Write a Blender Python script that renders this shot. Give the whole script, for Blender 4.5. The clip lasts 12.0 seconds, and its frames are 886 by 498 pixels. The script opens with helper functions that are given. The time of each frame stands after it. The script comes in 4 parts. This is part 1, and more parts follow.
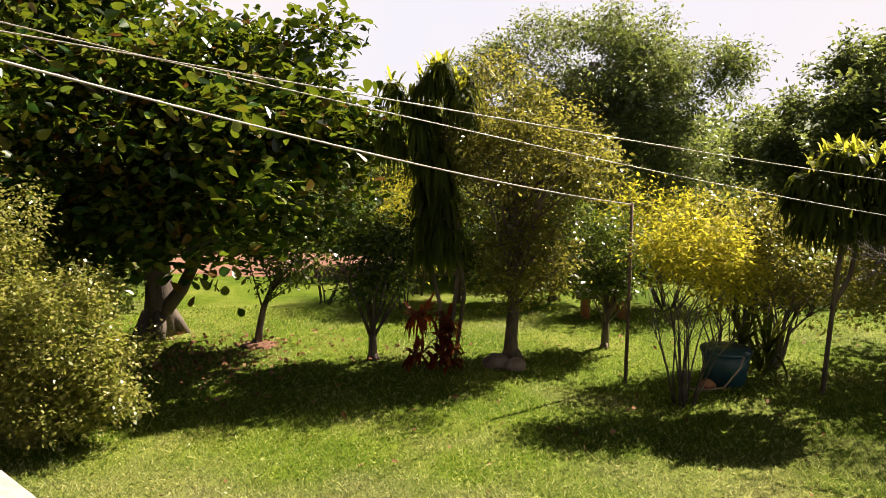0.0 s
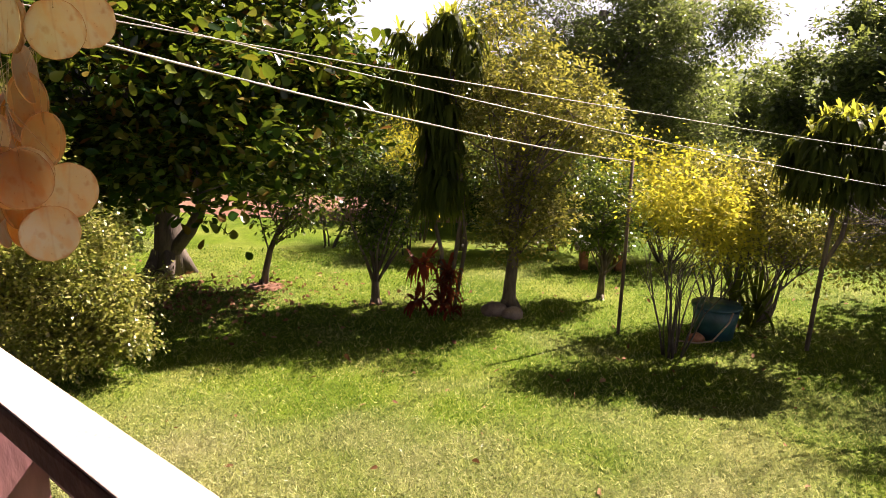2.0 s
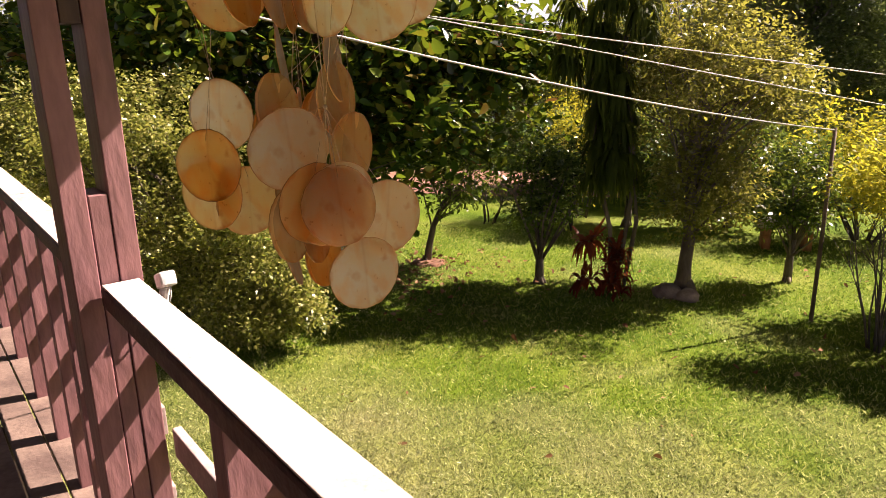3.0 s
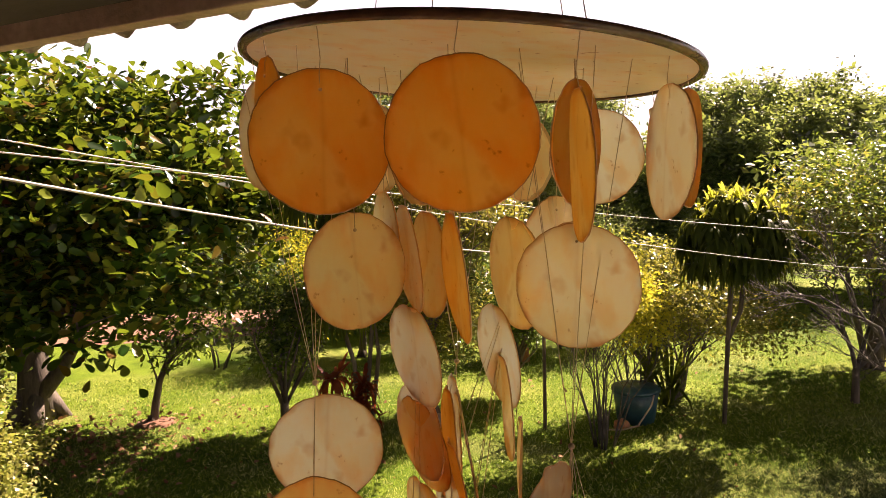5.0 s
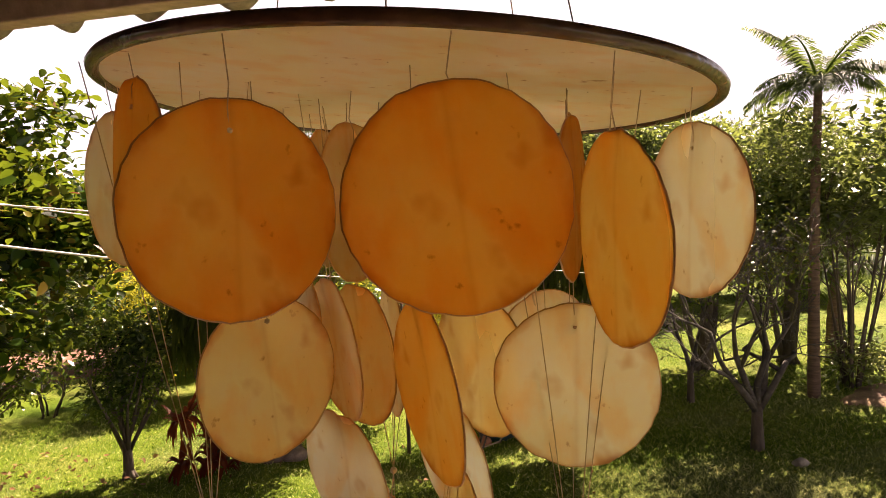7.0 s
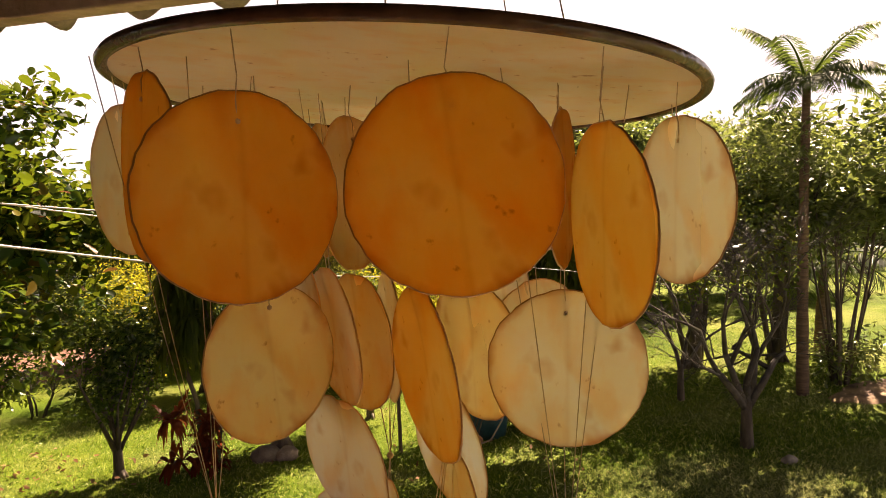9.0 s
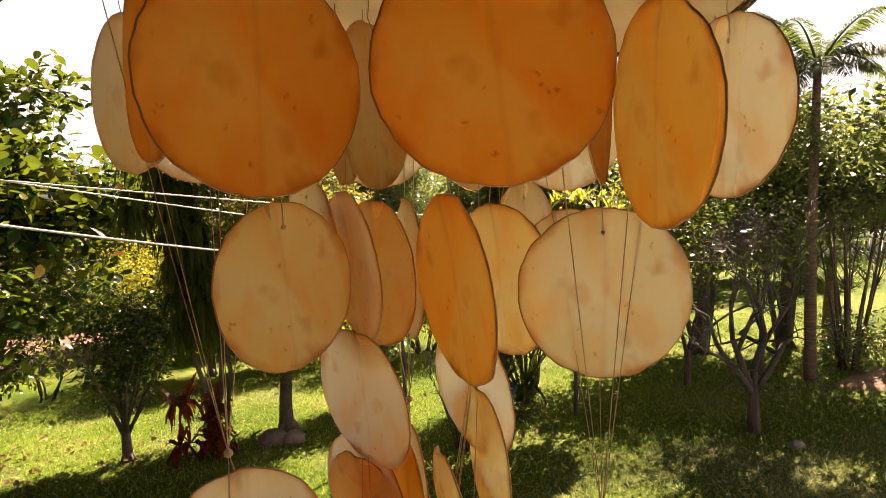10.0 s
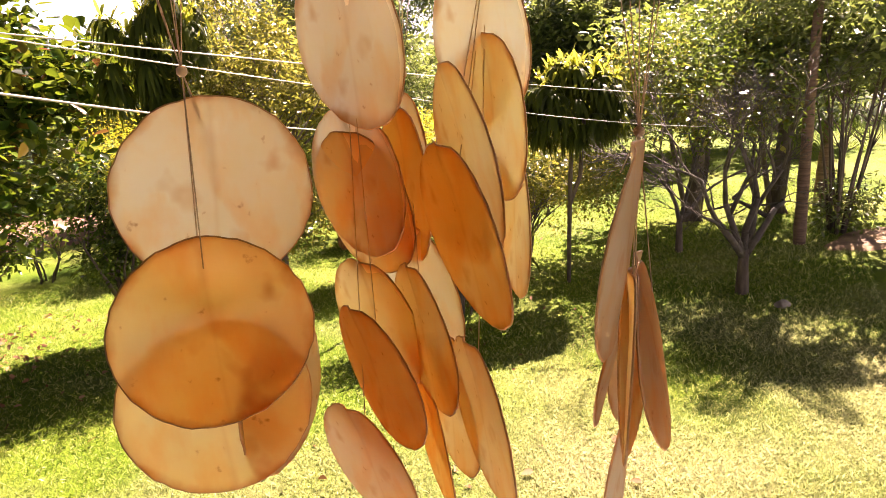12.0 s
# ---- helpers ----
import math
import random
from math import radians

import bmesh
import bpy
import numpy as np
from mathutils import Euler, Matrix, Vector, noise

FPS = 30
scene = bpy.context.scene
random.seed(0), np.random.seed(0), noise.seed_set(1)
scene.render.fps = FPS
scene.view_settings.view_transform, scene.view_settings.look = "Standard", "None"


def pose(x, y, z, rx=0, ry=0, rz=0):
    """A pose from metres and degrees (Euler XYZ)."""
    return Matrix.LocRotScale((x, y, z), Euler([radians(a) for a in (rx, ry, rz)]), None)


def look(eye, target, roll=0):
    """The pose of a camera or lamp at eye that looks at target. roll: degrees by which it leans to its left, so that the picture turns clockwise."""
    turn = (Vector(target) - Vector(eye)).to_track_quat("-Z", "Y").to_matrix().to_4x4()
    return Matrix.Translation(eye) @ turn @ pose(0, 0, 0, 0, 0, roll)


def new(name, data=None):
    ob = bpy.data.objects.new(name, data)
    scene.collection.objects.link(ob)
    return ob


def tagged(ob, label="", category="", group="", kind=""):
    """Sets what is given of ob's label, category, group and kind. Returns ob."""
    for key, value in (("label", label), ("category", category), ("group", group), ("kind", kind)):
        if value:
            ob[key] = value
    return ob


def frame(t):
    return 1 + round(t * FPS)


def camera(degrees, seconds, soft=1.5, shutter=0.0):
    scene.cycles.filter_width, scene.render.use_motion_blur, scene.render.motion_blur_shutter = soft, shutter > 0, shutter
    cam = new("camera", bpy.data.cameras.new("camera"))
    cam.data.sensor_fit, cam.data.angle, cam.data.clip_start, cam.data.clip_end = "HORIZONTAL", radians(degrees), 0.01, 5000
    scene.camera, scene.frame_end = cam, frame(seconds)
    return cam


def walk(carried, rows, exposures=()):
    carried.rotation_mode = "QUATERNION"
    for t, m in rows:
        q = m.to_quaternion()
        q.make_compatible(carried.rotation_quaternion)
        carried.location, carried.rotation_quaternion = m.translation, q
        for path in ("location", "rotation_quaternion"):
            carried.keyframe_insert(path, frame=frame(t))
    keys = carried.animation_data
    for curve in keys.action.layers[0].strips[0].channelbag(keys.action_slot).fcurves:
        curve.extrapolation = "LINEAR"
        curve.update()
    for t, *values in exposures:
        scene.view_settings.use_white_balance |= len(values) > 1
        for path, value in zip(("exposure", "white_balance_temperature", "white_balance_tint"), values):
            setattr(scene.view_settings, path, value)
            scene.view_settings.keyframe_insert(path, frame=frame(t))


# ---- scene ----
cam = camera(64.2, 12.0, soft=0.7)
walk(cam, [
    (0.0, pose(0.096, 0.195, 2.901, 81.38, 0.13, 3.41)),
    (0.5, pose(0.092, 0.173, 2.915, 79.20, 0.22, 1.81)),
    (1.0, pose(0.118, 0.086, 2.979, 78.75, 0.19, 0.85)),
    (1.5, pose(0.120, 0.041, 3.011, 78.23, 0.07, 0.65)),
    (2.0, pose(0.107, -0.018, 3.040, 76.70, -1.46, 3.92)),
    (2.5, pose(0.003, 0.119, 3.013, 73.46, 0.61, 12.97)),
    (2.7, pose(-0.059, 0.176, 3.021, 73.57, 0.99, 16.49)),
    (3.4, pose(-0.225, 0.172, 3.075, 76.60, 1.20, 12.50)),
    (4.3, pose(-0.386, 0.169, 3.106, 81.33, 1.00, 1.90)),
    (4.5, pose(-0.411, 0.208, 3.100, 81.47, 1.75, -0.64)),
    (5.0, pose(-0.458, 0.327, 3.138, 84.23, 1.84, -7.57)),
    (5.5, pose(-0.483, 0.387, 3.148, 84.50, 3.02, -18.59)),
    (6.0, pose(-0.481, 0.405, 3.152, 84.75, 2.94, -18.78)),
    (6.5, pose(-0.478, 0.426, 3.155, 85.24, 2.87, -18.98)),
    (7.2, pose(-0.479, 0.427, 3.156, 85.51, 2.75, -19.76)),
    (8.8, pose(-0.484, 0.418, 3.153, 85.47, 2.66, -20.25)),
    (9.5, pose(-0.483, 0.422, 3.152, 85.14, 3.08, -20.11)),
    (10.0, pose(-0.486, 0.437, 3.127, 84.34, 2.72, -19.77)),
    (10.5, pose(-0.483, 0.454, 3.089, 79.96, 2.64, -19.59)),
    (11.0, pose(-0.483, 0.463, 3.062, 77.36, 3.17, -19.91)),
    (12.0, pose(-0.483, 0.469, 3.034, 74.47, 3.92, -20.56)),
], exposures=[(0.0, 1.75, 6500, 20), (0.5, 1.95, 6450, 23), (1.5, 2.15, 6300, 28), (2.7, 1.97, 6450, 30), (4.5, 2.28, 6750, 32), (5.0, 2.33, 6900, 34), (5.5, 1.97, 7000, 32), (7.0, 2.28, 7050, 33), (9.0, 2.17, 7500, 30), (9.5, 2.33, 7050, 33), (10.5, 2.45, 6850, 35), (12.0, 3.05, 6750, 39)])

# ---------------------------------------------------------------- light
SUN_AZ = Vector((0.78, 0.62, 0)).normalized()
SUN_EL = radians(46)
world = bpy.data.worlds.new("world")
scene.world = world
world.use_nodes = True
wn = world.node_tree
sky = wn.nodes.new("ShaderNodeTexSky")
sky.sky_type = "NISHITA"
sky.sun_disc = False
sky.sun_elevation = SUN_EL
sky.sun_rotation = math.atan2(SUN_AZ.x, SUN_AZ.y)
sky.dust_density = 2.0
wn.links.new(sky.outputs[0], wn.nodes["Background"].inputs[0])
wn.nodes["Background"].inputs[1].default_value = 0.006
sun_data = bpy.data.lights.new("sun", "SUN")
sun_data.energy = 5.0
sun_data.angle = radians(0.6)
sun_data.color = (1.0, 0.89, 0.70)
sun = new("sun", sun_data)
sun_dir = SUN_AZ * math.cos(SUN_EL) + Vector((0, 0, math.sin(SUN_EL)))
sun.matrix_world = look(sun_dir * 40, (0, 0, 0))


# ---------------------------------------------------------------- materials
def nodes_of(name):
    m = bpy.data.materials.new(name)
    m.use_nodes = True
    nt = m.node_tree
    return m, nt, nt.nodes["Principled BSDF"], nt.nodes["Material Output"]


def ramp(nt, fac, stops):
    r = nt.nodes.new("ShaderNodeValToRGB")
    els = r.color_ramp.elements
    while len(els) < len(stops):
        els.new(0.5)
    for e, (p, c) in zip(els, stops):
        e.position, e.color = p, (*c, 1)
    nt.links.new(fac, r.inputs[0])
    return r.outputs[0]


def noise_tex(nt, scale, detail=4.0, stretch=None):
    co = nt.nodes.new("ShaderNodeTexCoord").outputs["Object"]
    if stretch:
        mp = nt.nodes.new("ShaderNodeMapping")
        mp.inputs["Scale"].default_value = stretch
        nt.links.new(co, mp.inputs[0])
        co = mp.outputs[0]
    n = nt.nodes.new("ShaderNodeTexNoise")
    n.inputs["Scale"].default_value = scale
    n.inputs["Detail"].default_value = detail
    nt.links.new(co, n.inputs["Vector"])
    return n.outputs[0]


def blend(nt, a, b, fac, mode="MIX"):
    x = nt.nodes.new("ShaderNodeMix")
    x.data_type, x.blend_type = "RGBA", mode
    for sock, v in ((x.inputs[0], fac), (x.inputs[6], a), (x.inputs[7], b)):
        if isinstance(v, (int, float)):
            sock.default_value = v
        elif isinstance(v, tuple):
            sock.default_value = (*v, 1)
        else:
            nt.links.new(v, sock)
    return x.outputs[2]


def surface(name, dark, light, scale=6.0, fine=60.0, rough=0.7, bump=0.2, stretch=None, metallic=0.0, spread=0.25):
    """A worn surface: two colours mottled at two scales, each object a little different, with fine relief."""
    m, nt, p, out = nodes_of(name)
    big, small = noise_tex(nt, scale, 5, stretch), noise_tex(nt, fine, 4, stretch)
    c = ramp(nt, big, [(0.32, dark), (0.68, light)])
    g = ramp(nt, small, [(0.3, (0.72, 0.72, 0.72)), (0.7, (1.12, 1.12, 1.12))])
    c = blend(nt, c, g, 0.8, "MULTIPLY")
    info = nt.nodes.new("ShaderNodeObjectInfo").outputs["Random"]
    v = ramp(nt, info, [(0.0, (1 - spread,) * 3), (1.0, (1 + spread,) * 3)])
    c = blend(nt, c, v, 1.0, "MULTIPLY")
    nt.links.new(c, p.inputs["Base Color"])
    p.inputs["Roughness"].default_value = rough
    p.inputs["Metallic"].default_value = metallic
    b = nt.nodes.new("ShaderNodeBump")
    b.inputs["Strength"].default_value = bump
    b.inputs["Distance"].default_value = 0.01
    nt.links.new(small, b.inputs["Height"])
    nt.links.new(b.outputs[0], p.inputs["Normal"])
    return m


def worn_grass(nt):
    """Share of dry grass: high on the trodden part by the house, patchy elsewhere."""
    sep = nt.nodes.new("ShaderNodeSeparateXYZ")
    nt.links.new(nt.nodes.new("ShaderNodeTexCoord").outputs["Object"], sep.inputs[0])
    near = nt.nodes.new("ShaderNodeMapRange")
    near.inputs["From Min"].default_value = 7.0
    near.inputs["From Max"].default_value = 4.2
    near.inputs["To Max"].default_value = 0.34
    nt.links.new(sep.outputs["Y"], near.inputs["Value"])
    add = nt.nodes.new("ShaderNodeMath")
    nt.links.new(near.outputs[0], add.inputs[0])
    nt.links.new(noise_tex(nt, 0.7, 6), add.inputs[1])
    return ramp(nt, add.outputs[0], [(0.52, (0, 0, 0)), (1.0, (0.8, 0.8, 0.8))])


def leaf_material(name, colours, through_colour, rough=0.45, share=0.4, dry=None, gloss=None):
    """Leaves: each one its own shade, glossy above, with sunlight coming through."""
    m, nt, p, out = nodes_of(name)
    rnd = nt.nodes.new("ShaderNodeNewGeometry").outputs["Random Per Island"]
    n = len(colours)
    c = ramp(nt, rnd, [(i / (n - 1), col) for i, col in enumerate(colours)])
    if dry:
        pale = ramp(nt, rnd, [(0.0, tuple(v * 0.6 for v in dry)), (1.0, dry)])
        c = blend(nt, c, pale, worn_grass(nt))
        through_colour = c
    nt.links.new(c, p.inputs["Base Color"])
    p.inputs["Roughness"].default_value = rough
    p.inputs["Specular IOR Level"].default_value = gloss or (0.5 if rough < 0.38 else 0.08)
    tr = nt.nodes.new("ShaderNodeBsdfTranslucent")
    nt.links.new(blend(nt, c, through_colour, 0.6), tr.inputs[0])
    mx = nt.nodes.new("ShaderNodeMixShader")
    mx.inputs[0].default_value = share
    nt.links.new(p.outputs[0], mx.inputs[1])
    nt.links.new(tr.outputs[0], mx.inputs[2])
    nt.links.new(mx.outputs[0], out.inputs[0])
    return m


def shell_material(name, dark, light, share=0.96, rim=True):
    """Thin window-pane shell: lets light through, with veins, stains and a browner edge."""
    m, nt, p, out = nodes_of(name)
    big, small = noise_tex(nt, 26.0, 5), noise_tex(nt, 170.0, 5)
    vein = noise_tex(nt, 55.0, 6, (1, 1.5, 0.8))
    c = ramp(nt, big, [(0.3, dark), (0.65, light)])
    c = blend(nt, c, ramp(nt, vein, [(0.34, (0.97, 0.76, 0.52)), (0.5, (1, 1, 1))]), 0.5, "MULTIPLY")
    c = blend(nt, c, ramp(nt, small, [(0.26, (0.5, 0.27, 0.1)), (0.34, (1.0, 0.96, 0.9)), (0.6, (1, 1, 1))]), 0.7, "MULTIPLY")
    flat = nt.nodes.new("ShaderNodeVectorMath")
    flat.operation = "MULTIPLY"
    flat.inputs[1].default_value = (0, 1, 1)
    nt.links.new(nt.nodes.new("ShaderNodeTexCoord").outputs["Object"], flat.inputs[0])
    far = nt.nodes.new("ShaderNodeVectorMath")
    far.operation = "LENGTH"
    nt.links.new(flat.outputs[0], far.inputs[0])
    wob = nt.nodes.new("ShaderNodeMath")
    wob.operation = "MULTIPLY_ADD"
    wob.inputs[1].default_value = 0.012
    nt.links.new(noise_tex(nt, 70.0, 4), wob.inputs[0])
    nt.links.new(far.outputs["Value"], wob.inputs[2])
    scaled = nt.nodes.new("ShaderNodeMath")
    scaled.operation = "MULTIPLY"
    scaled.inputs[1].default_value = 25.0
    nt.links.new(wob.outputs[0], scaled.inputs[0])
    if rim:
        sep = nt.nodes.new("ShaderNodeSeparateXYZ")
        nt.links.new(nt.nodes.new("ShaderNodeTexCoord").outputs["Object"], sep.inputs[0])
        side = nt.nodes.new("ShaderNodeMath")
        side.operation = "ABSOLUTE"
        nt.links.new(sep.outputs["Y"], side.inputs[0])
        line = nt.nodes.new("ShaderNodeMath")
        line.operation = "MULTIPLY_ADD"
        line.inputs[1].default_value = 120.0
        nt.links.new(side.outputs[0], line.inputs[0])
        nt.links.new(noise_tex(nt, 40.0, 5), line.inputs[2])
        c = blend(nt, c, ramp(nt, line.outputs[0], [(0.36, (0.66, 0.42, 0.22)), (0.7, (1, 1, 1))]), 0.3, "MULTIPLY")
        blot = noise_tex(nt, 45.0, 3)
        c = blend(nt, c, ramp(nt, blot, [(0.62, (1, 1, 1)), (0.72, (0.74, 0.47, 0.22))]), 0.6, "MULTIPLY")
        c = blend(nt, c, ramp(nt, scaled.outputs[0], [(0.84, (1, 1, 1)), (0.93, (0.8, 0.55, 0.3)), (0.98, (0.55, 0.3, 0.12))]), 0.75, "MULTIPLY")
    info = nt.nodes.new("ShaderNodeObjectInfo").outputs["Random"]
    c = blend(nt, c, ramp(nt, info, [(0.0, (1.0, 0.94, 0.85)), (1.0, (1.0, 1.0, 1.0))]), 1.0, "MULTIPLY")
    nt.links.new(c, p.inputs["Base Color"])
    p.inputs["Roughness"].default_value = 0.38
    b = nt.nodes.new("ShaderNodeBump")
    b.inputs["Strength"].default_value = 0.25
    b.inputs["Distance"].default_value = 0.0008
    nt.links.new(vein, b.inputs["Height"])
    nt.links.new(b.outputs[0], p.inputs["Normal"])
    tr = nt.nodes.new("ShaderNodeBsdfTranslucent")
    nt.links.new(c, tr.inputs[0])
    clear = nt.nodes.new("ShaderNodeBsdfRefraction")
    clear.inputs["Roughness"].default_value = 0.62
    clear.inputs["IOR"].default_value = 1.3
    nt.links.new(c, clear.inputs[0])
    soft_glow = nt.nodes.new("ShaderNodeMixShader")
    soft_glow.inputs[0].default_value = 0.3 if rim else 0.0
    nt.links.new(tr.outputs[0], soft_glow.inputs[1])
    nt.links.new(clear.outputs[0], soft_glow.inputs[2])
    mx = nt.nodes.new("ShaderNodeMixShader")
    mx.inputs[0].default_value = share
    nt.links.new(p.outputs[0], mx.inputs[1])
    nt.links.new(soft_glow.outputs[0], mx.inputs[2])
    nt.links.new(mx.outputs[0], out.inputs[0])
    return m


M_BARK = surface("bark", (0.05, 0.035, 0.025), (0.14, 0.11, 0.08), 8, 50, 0.9, 0.8, (1, 1, 0.25))
M_BARK_PALE = surface("pale_bark", (0.098, 0.083, 0.068), (0.240, 0.210, 0.173), 8, 50, 0.9, 0.6, (1, 1, 0.4))
M_TWIG = surface("twig_grey", (0.036, 0.029, 0.024), (0.10, 0.084, 0.07), 9, 60, 0.9, 0.4)
M_PALM_BARK = surface("palm_bark", (0.10, 0.06, 0.04), (0.22, 0.14, 0.09), 5, 40, 0.9, 0.6, (0.6, 0.6, 6))
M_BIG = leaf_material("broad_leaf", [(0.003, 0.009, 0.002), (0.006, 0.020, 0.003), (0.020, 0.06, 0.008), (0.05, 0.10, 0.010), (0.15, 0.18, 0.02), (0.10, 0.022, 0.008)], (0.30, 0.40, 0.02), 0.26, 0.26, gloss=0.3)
M_BUSH = leaf_material("hedge_leaf", [(0.04, 0.065, 0.010), (0.12, 0.145, 0.022), (0.24, 0.24, 0.05), (0.44, 0.40, 0.16)], (0.52, 0.54, 0.08), 0.3, 0.38, gloss=0.5)
M_CITRUS = leaf_material("citrus_leaf", [(0.005, 0.013, 0.004), (0.015, 0.036, 0.008), (0.04, 0.07, 0.014), (0.11, 0.14, 0.03)], (0.26, 0.36, 0.03), 0.26, 0.32, gloss=0.35)
M_OLIVE = leaf_material("olive_leaf", [(0.008, 0.016, 0.003), (0.026, 0.040, 0.008), (0.09, 0.10, 0.02), (0.28, 0.25, 0.08)], (0.52, 0.49, 0.06), 0.26, 0.42, gloss=0.5)
M_FAR = leaf_material("far_leaf", [(0.008, 0.016, 0.005), (0.022, 0.042, 0.012), (0.06, 0.09, 0.026), (0.16, 0.20, 0.07)], (0.36, 0.44, 0.08), 0.28, 0.42, gloss=0.5)
M_YELLOW = leaf_material("yellow_leaf", [(0.092, 0.119, 0.013), (0.185, 0.198, 0.020), (0.297, 0.277, 0.020), (0.370, 0.304, 0.020)], (0.632, 0.593, 0.038), 0.45, 0.55)
M_STRAP = leaf_material("strap_leaf", [(0.017, 0.026, 0.004), (0.033, 0.050, 0.007), (0.059, 0.076, 0.011)], (0.287, 0.325, 0.029), 0.5, 0.40)
M_STRAP_TIP = leaf_material("strap_bright", [(0.079, 0.132, 0.013), (0.198, 0.238, 0.020), (0.330, 0.297, 0.026)], (0.574, 0.574, 0.048), 0.35, 0.52)
M_PALM = leaf_material("palm_leaf", [(0.012, 0.024, 0.006), (0.024, 0.044, 0.010), (0.05, 0.08, 0.02)], (0.2, 0.28, 0.04), 0.45, 0.42)
M_RED = leaf_material("red_leaf", [(0.066, 0.015, 0.010), (0.125, 0.026, 0.013), (0.172, 0.046, 0.020)], (0.383, 0.077, 0.029), 0.4, 0.47)
M_DRY = leaf_material("dry_leaf", [(0.10, 0.05, 0.025), (0.2, 0.10, 0.05), (0.3, 0.19, 0.11)], (0.3, 0.15, 0.05), 0.7, 0.15)
M_GRASS = leaf_material("grass_blade", [(0.04, 0.10, 0.005), (0.12, 0.20, 0.013), (0.26, 0.33, 0.04), (0.60, 0.62, 0.24)], (0.52, 0.66, 0.04), 0.36, 0.46, (0.60, 0.56, 0.33), gloss=0.4)
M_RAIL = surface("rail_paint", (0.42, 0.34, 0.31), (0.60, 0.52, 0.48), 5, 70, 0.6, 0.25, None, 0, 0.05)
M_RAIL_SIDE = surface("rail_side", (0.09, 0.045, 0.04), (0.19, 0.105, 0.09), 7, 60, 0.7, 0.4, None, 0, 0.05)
M_PURPLE = surface("maroon_paint", (0.182, 0.077, 0.077), (0.282, 0.137, 0.137), 4, 40, 0.6, 0.3, (1, 1, 0.3), 0, 0.1)
M_SLAT = surface("slat_paint", (0.319, 0.237, 0.218), (0.473, 0.382, 0.364), 5, 60, 0.6, 0.25, None, 0, 0.1)
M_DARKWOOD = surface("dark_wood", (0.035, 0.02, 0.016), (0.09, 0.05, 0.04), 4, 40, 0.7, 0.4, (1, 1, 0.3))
# near-black colour holds the deep shade under the roof, not soot
M_SHADE_BOARDS = surface("shade_boards", (0.010, 0.006, 0.004), (0.028, 0.017, 0.012), 4, 40, 0.85, 0.3, (0.3, 1, 1))
M_DECK = surface("deck_wood", (0.084, 0.052, 0.042), (0.182, 0.126, 0.098), 4, 40, 0.75, 0.4)
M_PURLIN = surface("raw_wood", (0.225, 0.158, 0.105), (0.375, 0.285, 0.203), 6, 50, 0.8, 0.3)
M_ROOF = surface("fibre_cement", (0.128, 0.105, 0.075), (0.270, 0.232, 0.180), 12, 90, 0.9, 0.5)
M_SHELL = shell_material("amber_shell", (1.0, 0.65, 0.20), (1.0, 0.77, 0.36))
M_HONEY = shell_material("honey_shell", (1.0, 0.82, 0.47), (1.0, 0.91, 0.66))
M_PALE = shell_material("pale_shell", (1.0, 0.92, 0.76), (1.0, 0.98, 0.90))
M_PLATE = shell_material("shell_plate", (1.0, 0.88, 0.62), (1.0, 0.96, 0.80), 0.3, False)
M_SHELL_EDGE = surface("shell_edge", (0.50, 0.28, 0.11), (0.72, 0.46, 0.22), 60, 300, 0.5, 0.1)
M_RIM = surface("rim_brown", (0.05, 0.025, 0.012), (0.16, 0.085, 0.04), 30, 200, 0.25, 0.1)
M_STRING = surface("twine", (0.55, 0.42, 0.26), (0.75, 0.62, 0.44), 80, 400, 0.8, 0.2)
M_WIRE = surface("line_cord", (0.338, 0.315, 0.285), (0.525, 0.495, 0.450), 4, 60, 0.5, 0.1)
M_PLASTIC = surface("white_plastic", (0.510, 0.503, 0.495), (0.600, 0.600, 0.593), 10, 100, 0.35, 0.05)
M_TEAL = surface("teal_plastic", (0.008, 0.035, 0.045), (0.018, 0.075, 0.085), 4, 40, 0.45, 0.1)
M_STONE = surface("stone", (0.120, 0.083, 0.068), (0.270, 0.210, 0.173), 6, 60, 0.9, 0.6)
M_CONCRETE = surface("old_concrete", (0.150, 0.128, 0.098), (0.300, 0.262, 0.210), 6, 60, 0.9, 0.4)
M_BRICK = surface("fired_clay", (0.225, 0.083, 0.038), (0.360, 0.165, 0.083), 8, 60, 0.9, 0.4)
M_POLE = surface("pole_wood", (0.06, 0.04, 0.03), (0.15, 0.10, 0.07), 8, 60, 0.85, 0.4, (1, 1, 0.2))
M_EARTH = surface("red_earth", (0.158, 0.068, 0.037), (0.262, 0.131, 0.079), 1.2, 20, 0.95, 0.5)
M_DIRT = surface("leaf_litter", (0.10, 0.06, 0.035), (0.26, 0.17, 0.09), 3, 30, 0.95, 0.6)
M_HILL = surface("far_wood", (0.025, 0.045, 0.022), (0.07, 0.10, 0.05), 0.3, 2.5, 0.95, 0.8)


